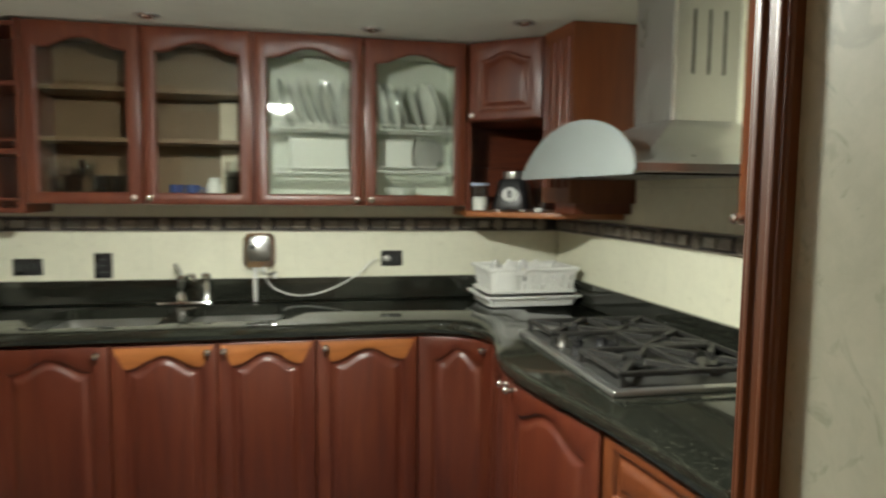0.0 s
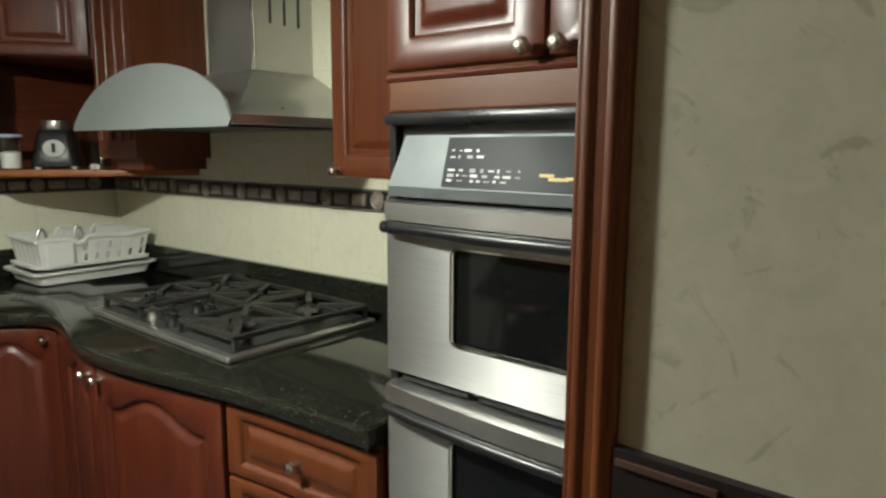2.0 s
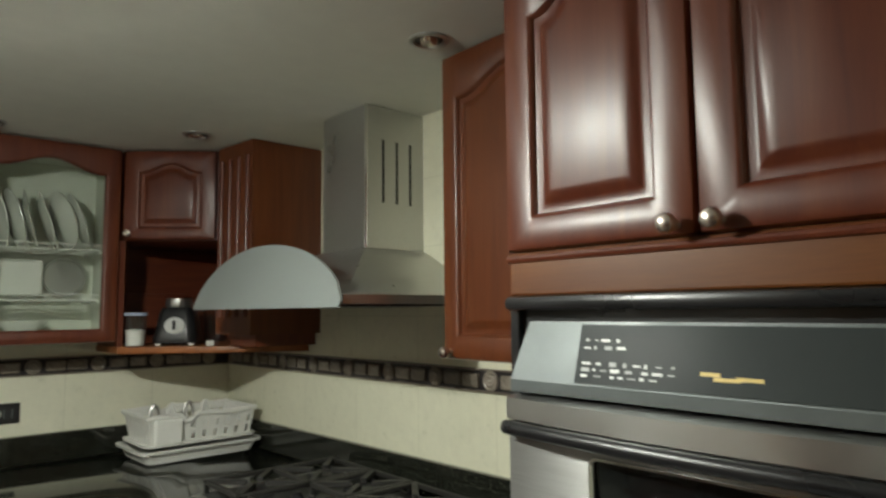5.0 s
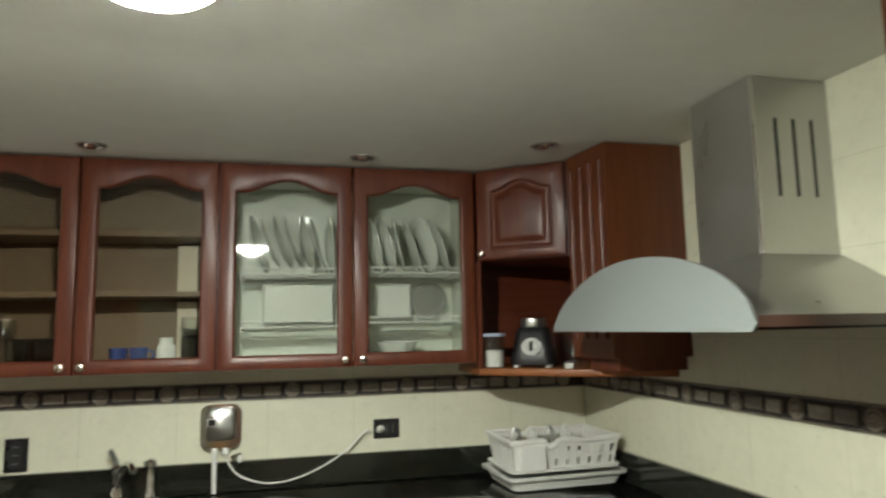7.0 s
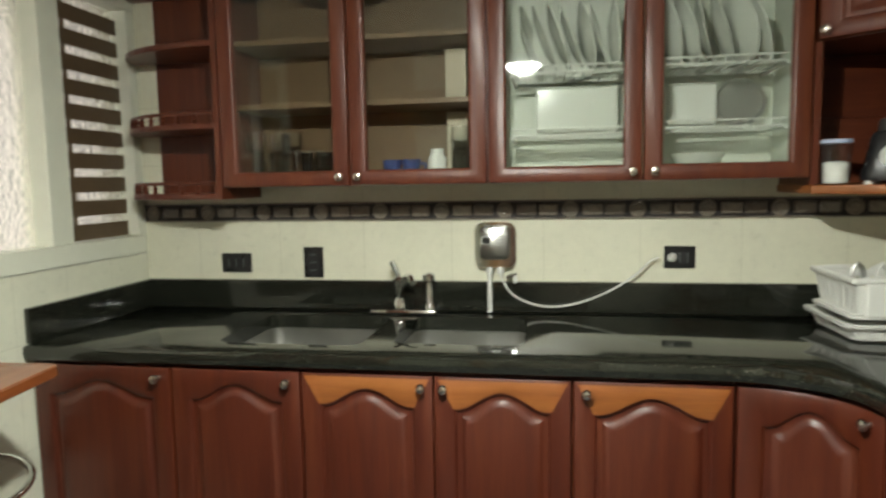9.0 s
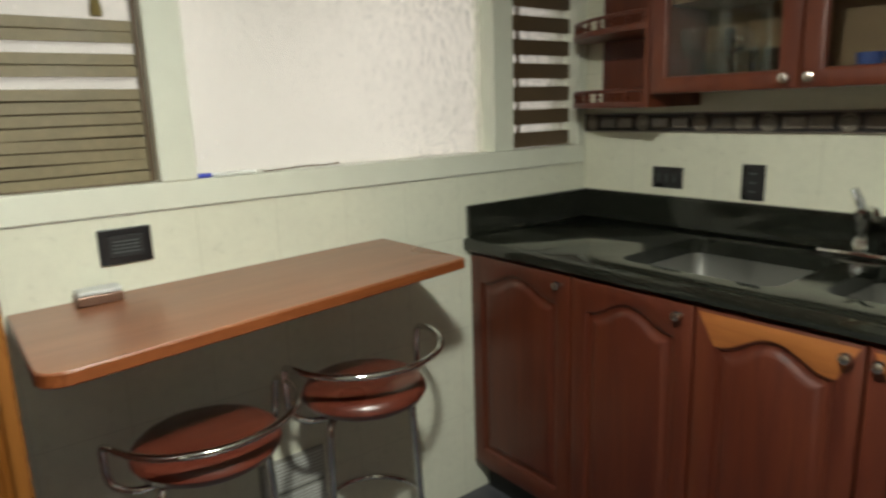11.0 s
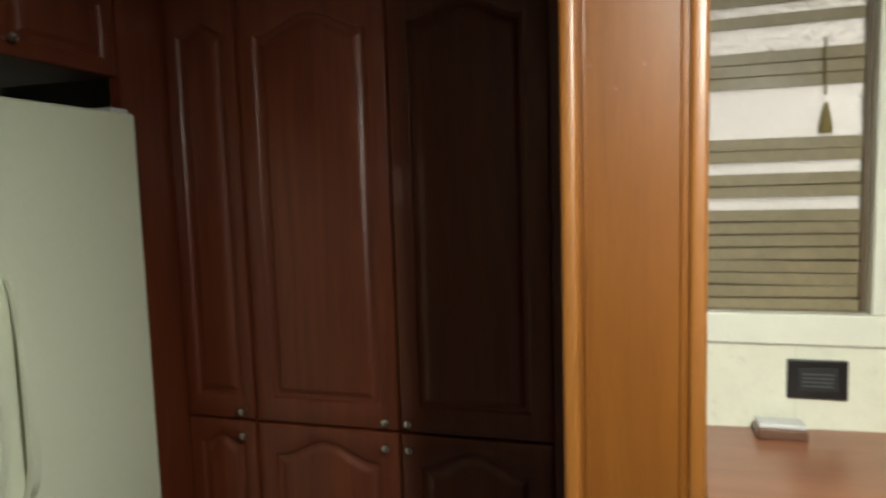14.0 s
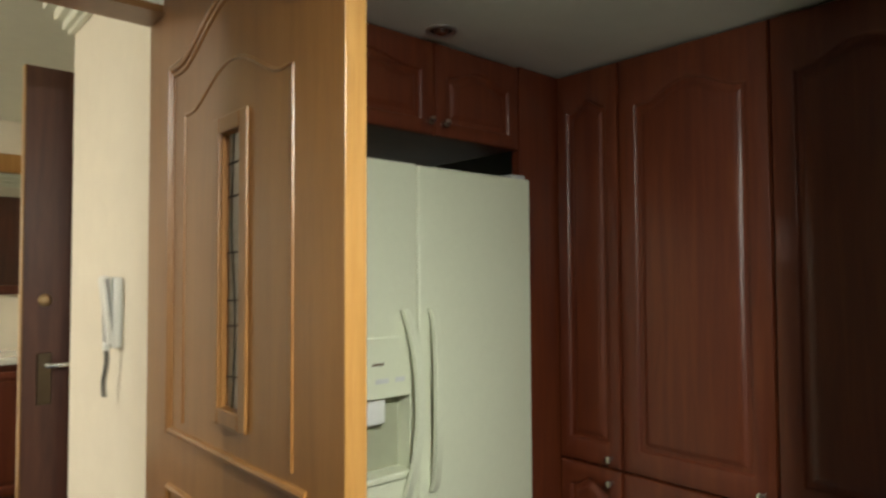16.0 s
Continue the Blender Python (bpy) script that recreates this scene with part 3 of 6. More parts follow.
def frieze():
    """The relief border of fruit and pots round the kitchen."""
    z0, z1 = 1.203, 1.264
    disc = lathe([(0.0265, 0), (0.0265, 0.004), (0.0225, 0.007), (0.018, 0.005), (0.012, 0.009), (0.005, 0.0075), (0, 0.010)], (0, 0, 0), (0, -1, 0), 20)
    bar = box(-0.032, 0.032, -0.008, 0, -0.018, 0.018, 0.0065, seg=3)
    oval = box(-0.030, 0.030, -0.009, 0, -0.019, 0.019, 0.008, seg=3)
    meshes = []
    for bm, mat in ((disc, PATINA_LT), (bar, PATINA), (oval, PATINA_LT), (bar.copy(), PATINA_LT)):
        me = bpy.data.meshes.new("relief_tile")
        bmesh.ops.recalc_face_normals(bm, faces=bm.faces)
        bm.to_mesh(me)
        me.materials.append(mat)
        meshes.append(me)
    rng = random.Random(5)
    runs = (("frieze_north", (XW, -0.006), (1, 0), stove_wall(0) - XW, 0.0), ("frieze_east", (XE - 0.006, 0), (0, -1), 2.02, -87.7))
    for name, p, d, length, turn in runs:
        if d[0]:
            bm = box(p[0], p[0] + length, p[1], 0.001, z0, z1)
            rails = [box(p[0], p[0] + length, p[1] - 0.004, p[1], z, z + 0.005, 0.001) for z in (z0, z1 - 0.005)]
        else:
            bm = out_of_square(box(p[0], XE + 0.001, -length, 0, z0, z1))
            rails = [out_of_square(box(p[0] - 0.004, p[0], -length, 0, z, z + 0.005, 0.001)) for z in (z0, z1 - 0.005)]
        f = structure(name, bm, FRIEZE, "dark relief tile border with medallions")
        for r in rails:
            part("frieze_rail", r, PATINA, f)
        u, k = 0.04, 0
        while u < length - 0.035:
            me = meshes[(0, 1, 2, 0, 3, 1)[k % 6]] 
            o = new("relief_tile", me)
            o.parent = f
            x, y = p[0] + d[0] * u, p[1] + d[1] * u
            if not d[0]:
                x += stove_wall(y) - XE
            o.matrix_basis = Matrix.Translation((x, y, (z0 + z1) / 2)) @ pose(0, 0, 0, 0, 0, turn)
            u += 0.069
            k += 1
    # the same border on the pier, seen close
    x = -0.932
    f = structure("frieze_pier", box(x - 0.006, x + 0.001, -3.42, -2.6625, 1.165, 1.2355), FRIEZE, "dark relief tile border with garlic and pots")
    for y0, y1 in ((-2.712, -2.664), (-2.86, -2.765), (-3.02, -2.90)):
        part("frieze_rail", box(x - 0.008, x - 0.006, y0, y1, 1.2275, 1.2315, 0.0008), TERRACOTTA, f)
    for y, z, s in ((-2.684, 1.205, 0.0085), (-2.682, 1.190, 0.0075), (-2.80, 1.205, 0.0085)):
        bm = lathe([(0, 0), (0.8, 0.05), (1.0, 0.5), (0.75, 1.0), (0.25, 1.5), (0.12, 1.9), (0, 2.0)], (0, 0, 0), (0, 0, 1), 12)
        for v in bm.verts:
            v.co = Vector((x - 0.006 - abs(v.co.x) * 0.004, y + v.co.y * s, z + v.co.z * s * 0.7 - 0.006))
        part("garlic_relief", bm, PATINA_LT, f, smooth=True)
    part("knife_relief", tube([(x - 0.0072, -2.704, 1.2085), (x - 0.0072, -2.729, 1.2335)], 0.0013, 6), PATINA, f)
    for py, pz in ((-2.735, 1.196), (-2.835, 1.194)):
        pot = lathe([(0, 0), (0.0085, 0), (0.0100, 0.006), (0.0088, 0.018), (0.0070, 0.021), (0.0078, 0.0225), (0.0060, 0.0245), (0.0018, 0.0265), (0.0022, 0.029), (0, 0.030)], (0, 0, 0), (0, 0, 1), 14)
        for v in pot.verts:
            v.co = Vector((x - 0.006 - max(0, v.co.x) * 0.3, py + v.co.y, pz + v.co.z))
        part("teapot_relief", pot, TERRACOTTA, f, smooth=True)
        ring = [(x - 0.0072, py + 0.0135 + 0.0068 * math.cos(a / 8 * math.pi), pz + 0.0135 + 0.0085 * math.sin(a / 8 * math.pi)) for a in range(16)]
        part("handle_relief", tube(ring, 0.0012, 6, closed=True), TERRACOTTA, f, smooth=True)
        part("spout_relief", tube([(x - 0.007, py - 0.008, pz + 0.006), (x - 0.007, py - 0.0155, pz + 0.018), (x - 0.007, py - 0.0185, pz + 0.0185)], 0.0018, 6), TERRACOTTA, f, smooth=True)


# ---- worktop, base cabinets, sink ----
FRONT = [(-2.604, -0.585), (-1.6, -0.585), (-1.0, -0.585), (-0.80, -0.585), (-0.68, -0.598), (-0.585, -0.655), (-0.542, -0.74), (-0.548, -0.85), (-0.578, -0.98),
         (-0.600, -1.10), (-0.596, -1.24), (-0.566, -1.42), (-0.532, -1.58), (-0.508, -1.74), (-0.493, -1.90), (-0.487, -2.018)]


def front_curve():
    return [(p.x, p.y) for p in spline([(*q, 0) for q in FRONT], 6)]


def curve_place(start, inset):
    """A place() for doors that follow the worktop's curve, from the point nearest to start."""
    pts = [Vector(p) for p in front_curve()]
    lens = [0.0]
    for a, b in zip(pts, pts[1:]):
        lens.append(lens[-1] + (b - a).length)
    k = min(range(len(pts)), key=lambda i: (pts[i] - Vector(start)).length)
    s0 = lens[k]

    def place(u, w):
        s = s0 + u
        i = max(0, min(len(pts) - 2, next((j for j in range(len(lens) - 1) if lens[j + 1] >= s), len(pts) - 2)))
        f = (s - lens[i]) / max(1e-6, lens[i + 1] - lens[i])
        p = pts[i].lerp(pts[i + 1], f)

        def tangent(j):
            j = max(0, min(len(pts) - 1, j))
            return (pts[min(j + 1, len(pts) - 1)] - pts[max(j - 1, 0)]).normalized()
        t = tangent(i).lerp(tangent(i + 1), f).normalized()
        nv = Vector((t.y, -t.x))
        q = p + nv * (w - inset)
        return (q.x, q.y)
    return place, s0, lens


def rounded_rect(x0, x1, y0, y1, r, n=5):
    pts = []
    for cx, cy, a0 in ((x1 - r, y1 - r, 0), (x0 + r, y1 - r, 90), (x0 + r, y0 + r, 180), (x1 - r, y0 + r, 270)):
        for k in range(n + 1):
            a = radians(a0 + 90 * k / n)
            pts.append((cx + r * math.cos(a), cy + r * math.sin(a)))
    return pts


SINKS = ((-2.085, -1.675, -0.495, -0.118), (-1.600, -1.245, -0.455, -0.112))


def worktop():
    out = front_curve() + [(stove_wall(-2.018) - 0.001, -2.018), (stove_wall(0) - 0.001, -0.001), (-2.604, -0.001)]
    n = len(out)
    area = sum(out[i][0] * out[(i + 1) % n][1] - out[(i + 1) % n][0] * out[i][1] for i in range(n))
    if area < 0:
        out.reverse()
    bm = bmesh.new()
    holes = [rounded_rect(*s, 0.045) for s in SINKS]
    for z in (0.9, 0.858):
        edges = []
        for lp in [out] + holes:
            if lp is out:
                pts = []
                for i in range(n):
                    d = Vector(out[(i + 1) % n]) - Vector(out[i - 1])
                    nv = Vector((d.y, -d.x)).normalized()
                    q = Vector(lp[i]) - nv * 0.012
                    pts.append(q)
            else:
                pts = [Vector(p) for p in lp]
            vs = [bm.verts.new((p.x, p.y, z)) for p in pts]
            edges += [bm.edges.new((vs[i], vs[(i + 1) % len(vs)])) for i in range(len(vs))]
        bmesh.ops.triangle_fill(bm, edges=edges, use_beauty=True)
    prof = [(-0.012, 0.9), (-0.004, 0.897), (0.0, 0.888), (0.0, 0.872), (-0.004, 0.862), (-0.012, 0.858)]
    rings = []
    for o, z in prof:
        ring = []
        for i in range(n):
            d = Vector(out[(i + 1) % n]) - Vector(out[i - 1])
            nv = Vector((d.y, -d.x)).normalized()
            q = Vector(out[i]) + nv * o
            ring.append(bm.verts.new((q.x, q.y, z)))
        rings.append(ring)
    for a, b in zip(rings, rings[1:]):
        for i in range(n):
            bm.faces.new((a[i], a[(i + 1) % n], b[(i + 1) % n], b[i]))
    for lp in holes:
        m = len(lp)
        a = [bm.verts.new((*p, 0.9)) for p in lp]
        b = [bm.verts.new((*p, 0.858)) for p in lp]
        for i in range(m):
            bm.faces.new((a[i], a[(i + 1) % m], b[(i + 1) % m], b[i]))
    bmesh.ops.remove_doubles(bm, verts=bm.verts, dist=1e-5)
    w = thing("worktop", "polished black granite worktop with a curved front", "worktop", (-1.3, -0.3, 0.9))
    part("slab", bm, GRANITE, w, smooth=True)
    part("upstand", box(-2.604, stove_wall(0) - 0.001, -0.018, -0.001, 0.9005, 1.0, 0.003), GRANITE, w)
    part("upstand", out_of_square(box(XE - 0.019, XE - 0.001, -2.018, -0.0185, 0.9005, 1.0, 0.003)), GRANITE, w)
    part("upstand", box(-2.604, -2.586, -0.572, -0.0185, 0.9005, 1.0, 0.003), GRANITE, w)


def sinks():
    s = thing("double_sink", "stainless steel double bowl undermounted sink", "sink", (-1.65, -0.3, 0.7))
    for x0, x1, y0, y1 in SINKS:
        bm = bmesh.new()
        rings = []
        for d, z, r in ((-0.012, 0.857, 0.05), (-0.003, 0.857, 0.045), (-0.002, 0.74, 0.045), (0.02, 0.70, 0.05), (0.06, 0.695, 0.05)):
            rings.append([bm.verts.new((*p, z)) for p in rounded_rect(x0 + d, x1 - d, y0 + d, y1 - d, r)])
        m = len(rings[0])
        for a, b in zip(rings, rings[1:]):
            for i in range(m):
                bm.faces.new((a[i], a[(i + 1) % m], b[(i + 1) % m], b[i]))
        bm.faces.new(rings[-1])
        bowl = part("bowl", bm, BOWLSTEEL, s, smooth=True)
        cx, cy = (x0 + x1) / 2, (y0 + y1) / 2
        part("drain", lathe([(0.042, 0.0), (0.042, 0.003), (0.03, 0.004), (0.028, 0.001), (0, 0.001)], (cx, cy, 0.6955), n=20), CHROME, bowl, smooth=True)


def faucet():
    f = thing("kitchen_faucet", "chrome two-post kitchen faucet with a lever handle", "faucet", (-1.62, -0.065, 0.9))
    y = -0.065
    part("base_plate", box(-1.76, -1.54, y - 0.025, y + 0.025, 0.9005, 0.916, 0.007), CHROME, f, smooth=True)
    part("lever_post", lathe([(0.022, 0.0), (0.022, 0.02), (0.017, 0.03), (0.016, 0.075), (0.021, 0.082), (0.021, 0.10), (0.014, 0.108), (0, 0.11)], (-1.665, y, 0.914), n=18), CHROME, f, smooth=True)
    part("lever", tube([(-1.665, y, 1.018), (-1.672, y - 0.008, 1.045), (-1.685, y - 0.02, 1.075)], 0.009, 10), CHROME, f, smooth=True)
    part("spout", tube(spline([(-1.662, y - 0.012, 0.955), (-1.648, y - 0.03, 1.0), (-1.628, y - 0.06, 1.03), (-1.605, y - 0.10, 1.035), (-1.592, y - 0.125, 1.02)], 5), 0.010, 12), CHROME, f, smooth=True)
    part("filter_post", lathe([(0.018, 0.0), (0.018, 0.012), (0.012, 0.02), (0.012, 0.09), (0.019, 0.096), (0.019, 0.115), (0.010, 0.122), (0, 0.123)], (-1.565, y, 0.914), n=18), CHROME, f, smooth=True)
    part("filter_tip", tube([(-1.565, y, 1.022), (-1.585, y - 0.012, 1.026)], 0.007, 8), CHROME, f, smooth=True)


def base_cabinets():
    yb, zf, zt = -0.565, 0.115, 0.846
    runs = (((-2.600, -2.180), [(-2.598, 0.416, 0.384, False)]), ((-2.180, -1.813), [(-2.178, 0.363, 0.331, False)]),
            ((-1.813, -1.123), [(-1.811, 0.346, 0.318, True), (-1.461, 0.336, 0.024, True)]), ((-1.123, -0.752), [(-1.120, 0.366, 0.030, True)]))
    for (x0, x1), doors in runs:
        c = thing("base_cabinet", "cherry base cabinet with arched raised-panel door under the sink worktop", "cabinet", ((x0 + x1) / 2, -0.3, 0), "sink run cabinets")
        part("body", box(x0 + 0.001, x1 - 0.001, -0.544, -0.504, 0.10, 0.856), CHERRY, c)
        part("side_panel", box(x0 + 0.001, x0 + 0.017, -0.503, -0.02, 0.10, 0.69), CHERRY, c)
        part("side_panel", box(x1 - 0.017, x1 - 0.001, -0.503, -0.02, 0.10, 0.69), CHERRY, c)
        part("plinth", box(x0 + 0.001, x1 - 0.001, -0.50, -0.48, 0.0, 0.0995), RUBBER, c)
        for x, w, ku, amb in doors:
            add_door(c, flat((x, yb), (1, 0), (0, -1)), w, zf, zt, (ku, 0.818), material=CHERRY_DEEP, rail=0.07, top=0.045, arch=0.045, amber=amb)
    # the corner and the curved units
    place0, sA, lens = curve_place((-0.752, -0.588), 0.022)
    total = lens[-1]
    cut = [0.0, 0.285, 0.69, 1.15]
    rail = [place0(u, -0.022) for u in [k * 0.02 for k in range(int((total - sA) / 0.02))]]
    c = thing("corner_base_cabinet", "cherry corner base cabinet with curved arched doors", "cabinet", (-0.35, -0.9, 0))
    strip = [rail[k] for k in range(len(rail)) if k * 0.02 < 1.152]
    inner = [(p[0] + 0.05, min(p[1] + 0.05, -0.45)) for p in reversed(strip)]
    part("body", prism(strip + inner, 0.10, 0.856), CHERRY, c)
    part("plinth", prism([(p[0] + 0.05, p[1] + 0.03) for p in strip] + [(p[0] + 0.02, p[1] + 0.02) for p in inner], 0.0, 0.0995), RUBBER, c)
    for i in range(3):
        a, b = cut[i] + 0.003, cut[i + 1] - 0.003

        def pl(u, w, a=a):
            return place0(a + u, w)
        kn = ((b - a) - 0.03, 0.818) if i < 2 else (0.03, 0.818)
        add_door(c, pl, b - a, zf, zt, kn, material=CHERRY_DEEP, label="curved arched door", rail=0.07, top=0.045, arch=0.05)
    d = thing("drawer_cabinet", "cherry drawer cabinet beside the oven tower", "cabinet", (-0.2, -1.82, 0))
    s_end = total - sA
    start = 1.160

    def pd(u, w):
        return place0(start + u, w)
    wdt = s_end - start - 0.004
    body = [pd(wdt * k / 8, -0.022) for k in range(9)]
    part("body", prism(body + [(XE - 0.1, -2.012), (XE - 0.1, -1.72)], 0.10, 0.856), CHERRY, d)
    part("plinth", box(-0.42, -0.40, -2.01, -1.72, 0.0, 0.0995), RUBBER, d)
    for z0, z1 in ((0.69, 0.846), (0.50, 0.682), (0.31, 0.492), (0.115, 0.302)):
        add_door(d, pd, wdt, z0, z1, (wdt / 2, (z0 + z1) / 2), name="drawer", material=CHERRY_ORANGE, stile=0.045, rail=0.032, top=0.03, arch=0.0)


# ---- wall cabinets ----
def wall_cabinets():
    zb, zt, yf = 1.322, CEIL - 0.004, -0.25
    for x0, x1, lin, lab in ((-2.160, -1.353, TANLINER, "cherry wall cabinet with glazed arched doors over glassware"),
                             (-1.351, -0.506, LINER, "cherry wall cabinet with glazed doors over a white plate rack")):
        c = thing("wall_cabinet", lab, "cabinet", ((x0 + x1) / 2, -0.12, zb), "glazed wall cabinets")
        part("side_panel", box(x0, x0 + 0.018, yf, -0.001, zb, zt), CHERRY, c)
        part("side_panel", box(x1 - 0.018, x1, yf, -0.001, zb, zt), CHERRY, c)
        part("bottom", box(x0 + 0.0185, x1 - 0.0185, yf, -0.001, zb, zb + 0.018), CHERRY_X, c)
        part("top", box(x0 + 0.0185, x1 - 0.0185, yf, -0.001, zt - 0.03, zt), CHERRY_X, c)
        part("back", box(x0 + 0.0185, x1 - 0.0185, -0.012, -0.001, zb + 0.0185, zt - 0.0305), lin, c)
        if lin is LINER:
            for s in (x0 + 0.019, x1 - 0.023):
                part("liner", box(s, s + 0.004, yf + 0.02, -0.0125, zb + 0.0185, zt - 0.0305), LINER, c)
            part("liner", box(x0 + 0.024, x1 - 0.024, yf + 0.01, -0.0125, zb + 0.0185, zb + 0.022), LINER, c)
            part("liner", box(x0 + 0.024, x1 - 0.024, yf + 0.01, -0.0125, zt - 0.034, zt - 0.0305), LINER, c)
        else:
            for z in (1.555, 1.745):
                part("shelf", box(x0 + 0.019, x1 - 0.019, yf + 0.03, -0.0125, z, z + 0.016, 0.002), TANLINER, c)
        mid = (x0 + x1) / 2
        w = mid - x0 - 0.004
        for k, (xs, ku) in enumerate(((x0 + 0.002, w - 0.026), (mid + 0.002, 0.026))):
            d = add_door(c, flat((xs, yf - 0.021), (1, 0), (0, -1)), w, zb - 0.002, zt - 0.004, (ku, 1.346), glazed=True, stile=0.05, rail=0.045, top=0.055, arch=0.04)
            pane = part("pane", box(xs + 0.045, xs + w - 0.045, yf - 0.012, yf - 0.009, zb + 0.040, zt - 0.05), GLASS, d)
            pane.visible_shadow = False
    # plate racks
    for x0, x1, z in ((-1.285, -0.965, 1.625), (-0.900, -0.560, 1.63), (-1.285, -0.965, 1.452), (-0.900, -0.560, 1.462)):
        r = thing("wire_plate_rack", "white wire plate rack inside the glazed cabinet", "rack", ((x0 + x1) / 2, -0.13, z), "plate racks")
        for y in (-0.235, -0.20, -0.13, -0.06, -0.03):
            part("wire", tube([(x0, y, z), (x1, y, z)], 0.0028, 6), WHITEPLASTIC, r)
        for y in (-0.235,):
            part("wire", tube([(x0, y, z + 0.018), (x1, y, z + 0.018)], 0.0028, 6), WHITEPLASTIC, r)
        for k in range(12):
            x = x0 + (x1 - x0) * (k + 0.5) / 12
            part("prong", tube([(x, -0.235, z + 0.018), (x, -0.235, z), (x, -0.03, z), (x, -0.03, z + 0.05)], 0.0018, 5), WHITEPLASTIC, r)
        for x in (x0, x1):
            part("bracket", box(x - 0.004, x + 0.004, -0.236, -0.013, z - 0.010, z - 0.003), WHITEPLASTIC, r)
    plate = [(0, 0), (0.055, 0.001), (0.065, 0.006), (0.1, 0.014), (0.101, 0.017), (0.066, 0.010), (0.055, 0.005), (0, 0.004)]
    rng = random.Random(9)
    first = None
    for x0, x1, cnt in ((-1.27, -0.99, 7), (-0.885, -0.60, 6)):
        for k in range(cnt):
            x = x0 + (x1 - x0) * (k + 0.5) / cnt
            m = pose(x, -0.13, 1.732 + rng.uniform(-0.004, 0.004), 0, 78 + rng.uniform(-9, 9), rng.uniform(-14, 14))
            if first is None:
                first = single("dinner_plate", lathe(plate, (0, 0, 0), n=28), WHITECER, "white ceramic dinner plate standing in the wire rack", "plate", "plates in the rack", smooth=True)
                first.matrix_basis = m
            else:
                copy_thing(first, m)
    single("serving_platter", lathe([(p[0] * 1.3, p[1]) for p in plate], (-1.10, -0.045, 1.752), (0, -1, 0.16), 32), WHITECER, "large white ceramic platter standing behind the plates", "platter", smooth=True)
    single("round_tray", lathe([(0, 0), (0.062, 0), (0.068, 0.006), (0.072, 0.006), (0.073, 0.003), (0.064, -0.003), (0, -0.003)], (-0.63, -0.05, 1.545), (0, -1, 0.12), 28), STEEL, "grey metal-rimmed round tray leaning in the rack", "tray", smooth=True)
    single("serving_bowl", lathe([(0.03, 0), (0.06, 0.025), (0.075, 0.05), (0.072, 0.05), (0.056, 0.028), (0, 0.006)], (-0.76, -0.13, 1.3445), n=24), WHITECER, "white ceramic serving bowl on the cabinet floor", "bowl", smooth=True)
    single("white_platter_box", box(-1.22, -0.98, -0.10, -0.03, 1.47, 1.60, 0.006), WHITECER, "white tray standing upright on the lower rack", "tray")
    single("white_container", box(-0.84, -0.70, -0.09, -0.03, 1.48, 1.60, 0.008), WHITEPLASTIC, "white plastic box on the lower rack", "box")
    # glassware
    tumbler = [(0.024, 0), (0.029, 0.002), (0.033, 0.09), (0.031, 0.09), (0.027, 0.008), (0, 0.006)]
    stem = [(0.030, 0), (0.028, 0.003), (0.004, 0.008), (0.004, 0.06), (0.026, 0.08), (0.034, 0.11), (0.030, 0.15), (0.028, 0.15), (0.031, 0.11), (0.02, 0.085), (0, 0.08)]
    g1 = g2 = None
    for x, y in ((-2.09, -0.12), (-1.87, -0.15), (-1.83, -0.10), (-1.45, -0.10), (-2.06, -0.06), (-1.90, -0.07), (-1.93, -0.19), (-1.80, -0.18), (-1.955, -0.06)):
        m = pose(x, y, 1.341)
        if g1 is None:
            g1 = single("tumbler", lathe(tumbler, (0, 0, 0), n=18), DRINKGLASS, "clear glass tumbler inside the wall cabinet", "glass", "cabinet glasses", smooth=True)
            g1.matrix_basis = m
        else:
            copy_thing(g1, m)
    for x, y in ((-2.08, -0.19), (-1.985, -0.14), (-1.44, -0.17), (-2.03, -0.12)):
        m = pose(x, y, 1.341)
        if g2 is None:
            g2 = single("wine_glass", lathe(stem, (0, 0, 0), n=18), DRINKGLASS, "clear stemmed wine glass inside the wall cabinet", "glass", "cabinet wine glasses", smooth=True)
            g2.matrix_basis = m
        else:
            copy_thing(g2, m)
    for x in (-1.66, -1.60):
        b = thing("blue_cup", "blue plastic cup inside the wall cabinet", "cup", (x, -0.14, 1.341), "blue cups")
        part("cup_body", lathe([(0.022, 0), (0.029, 0.055), (0.026, 0.055), (0.02, 0.004), (0, 0.004)], (x, -0.14, 1.341), n=18), BLUE, b, smooth=True)
        part("cup_handle", tube(spline([(x + 0.026, -0.14, 1.385), (x + 0.045, -0.14, 1.38), (x + 0.04, -0.14, 1.36), (x + 0.024, -0.14, 1.355)], 4), 0.004, 8), BLUE, b, smooth=True)
    j = thing("glass_jar", "small glass jar with white lid and paper label", "jar", (-1.515, -0.16, 1.341))
    part("jar_body", lathe([(0.024, 0), (0.028, 0.004), (0.028, 0.055), (0.02, 0.068), (0, 0.068)], (-1.515, -0.16, 1.341), n=18), SALT, j, smooth=True)
    part("lid", lathe([(0.02, 0.068), (0.02, 0.085), (0, 0.085)], (-1.515, -0.16, 1.341), n=18), WHITEPLASTIC, j, smooth=True)
    t = single("tall_carton", box(-1.50, -1.435, -0.075, -0.03, 1.574, 1.735, 0.003), plain("pale_carton", (0.6, 0.52, 0.4), 0.6), "pale cardboard carton on the cabinet shelf", "carton")
    single("tall_carton", box(-1.50, -1.435, -0.06, -0.02, 1.341, 1.545, 0.003), t.data.materials[0], "pale cardboard carton standing behind the glasses", "carton")
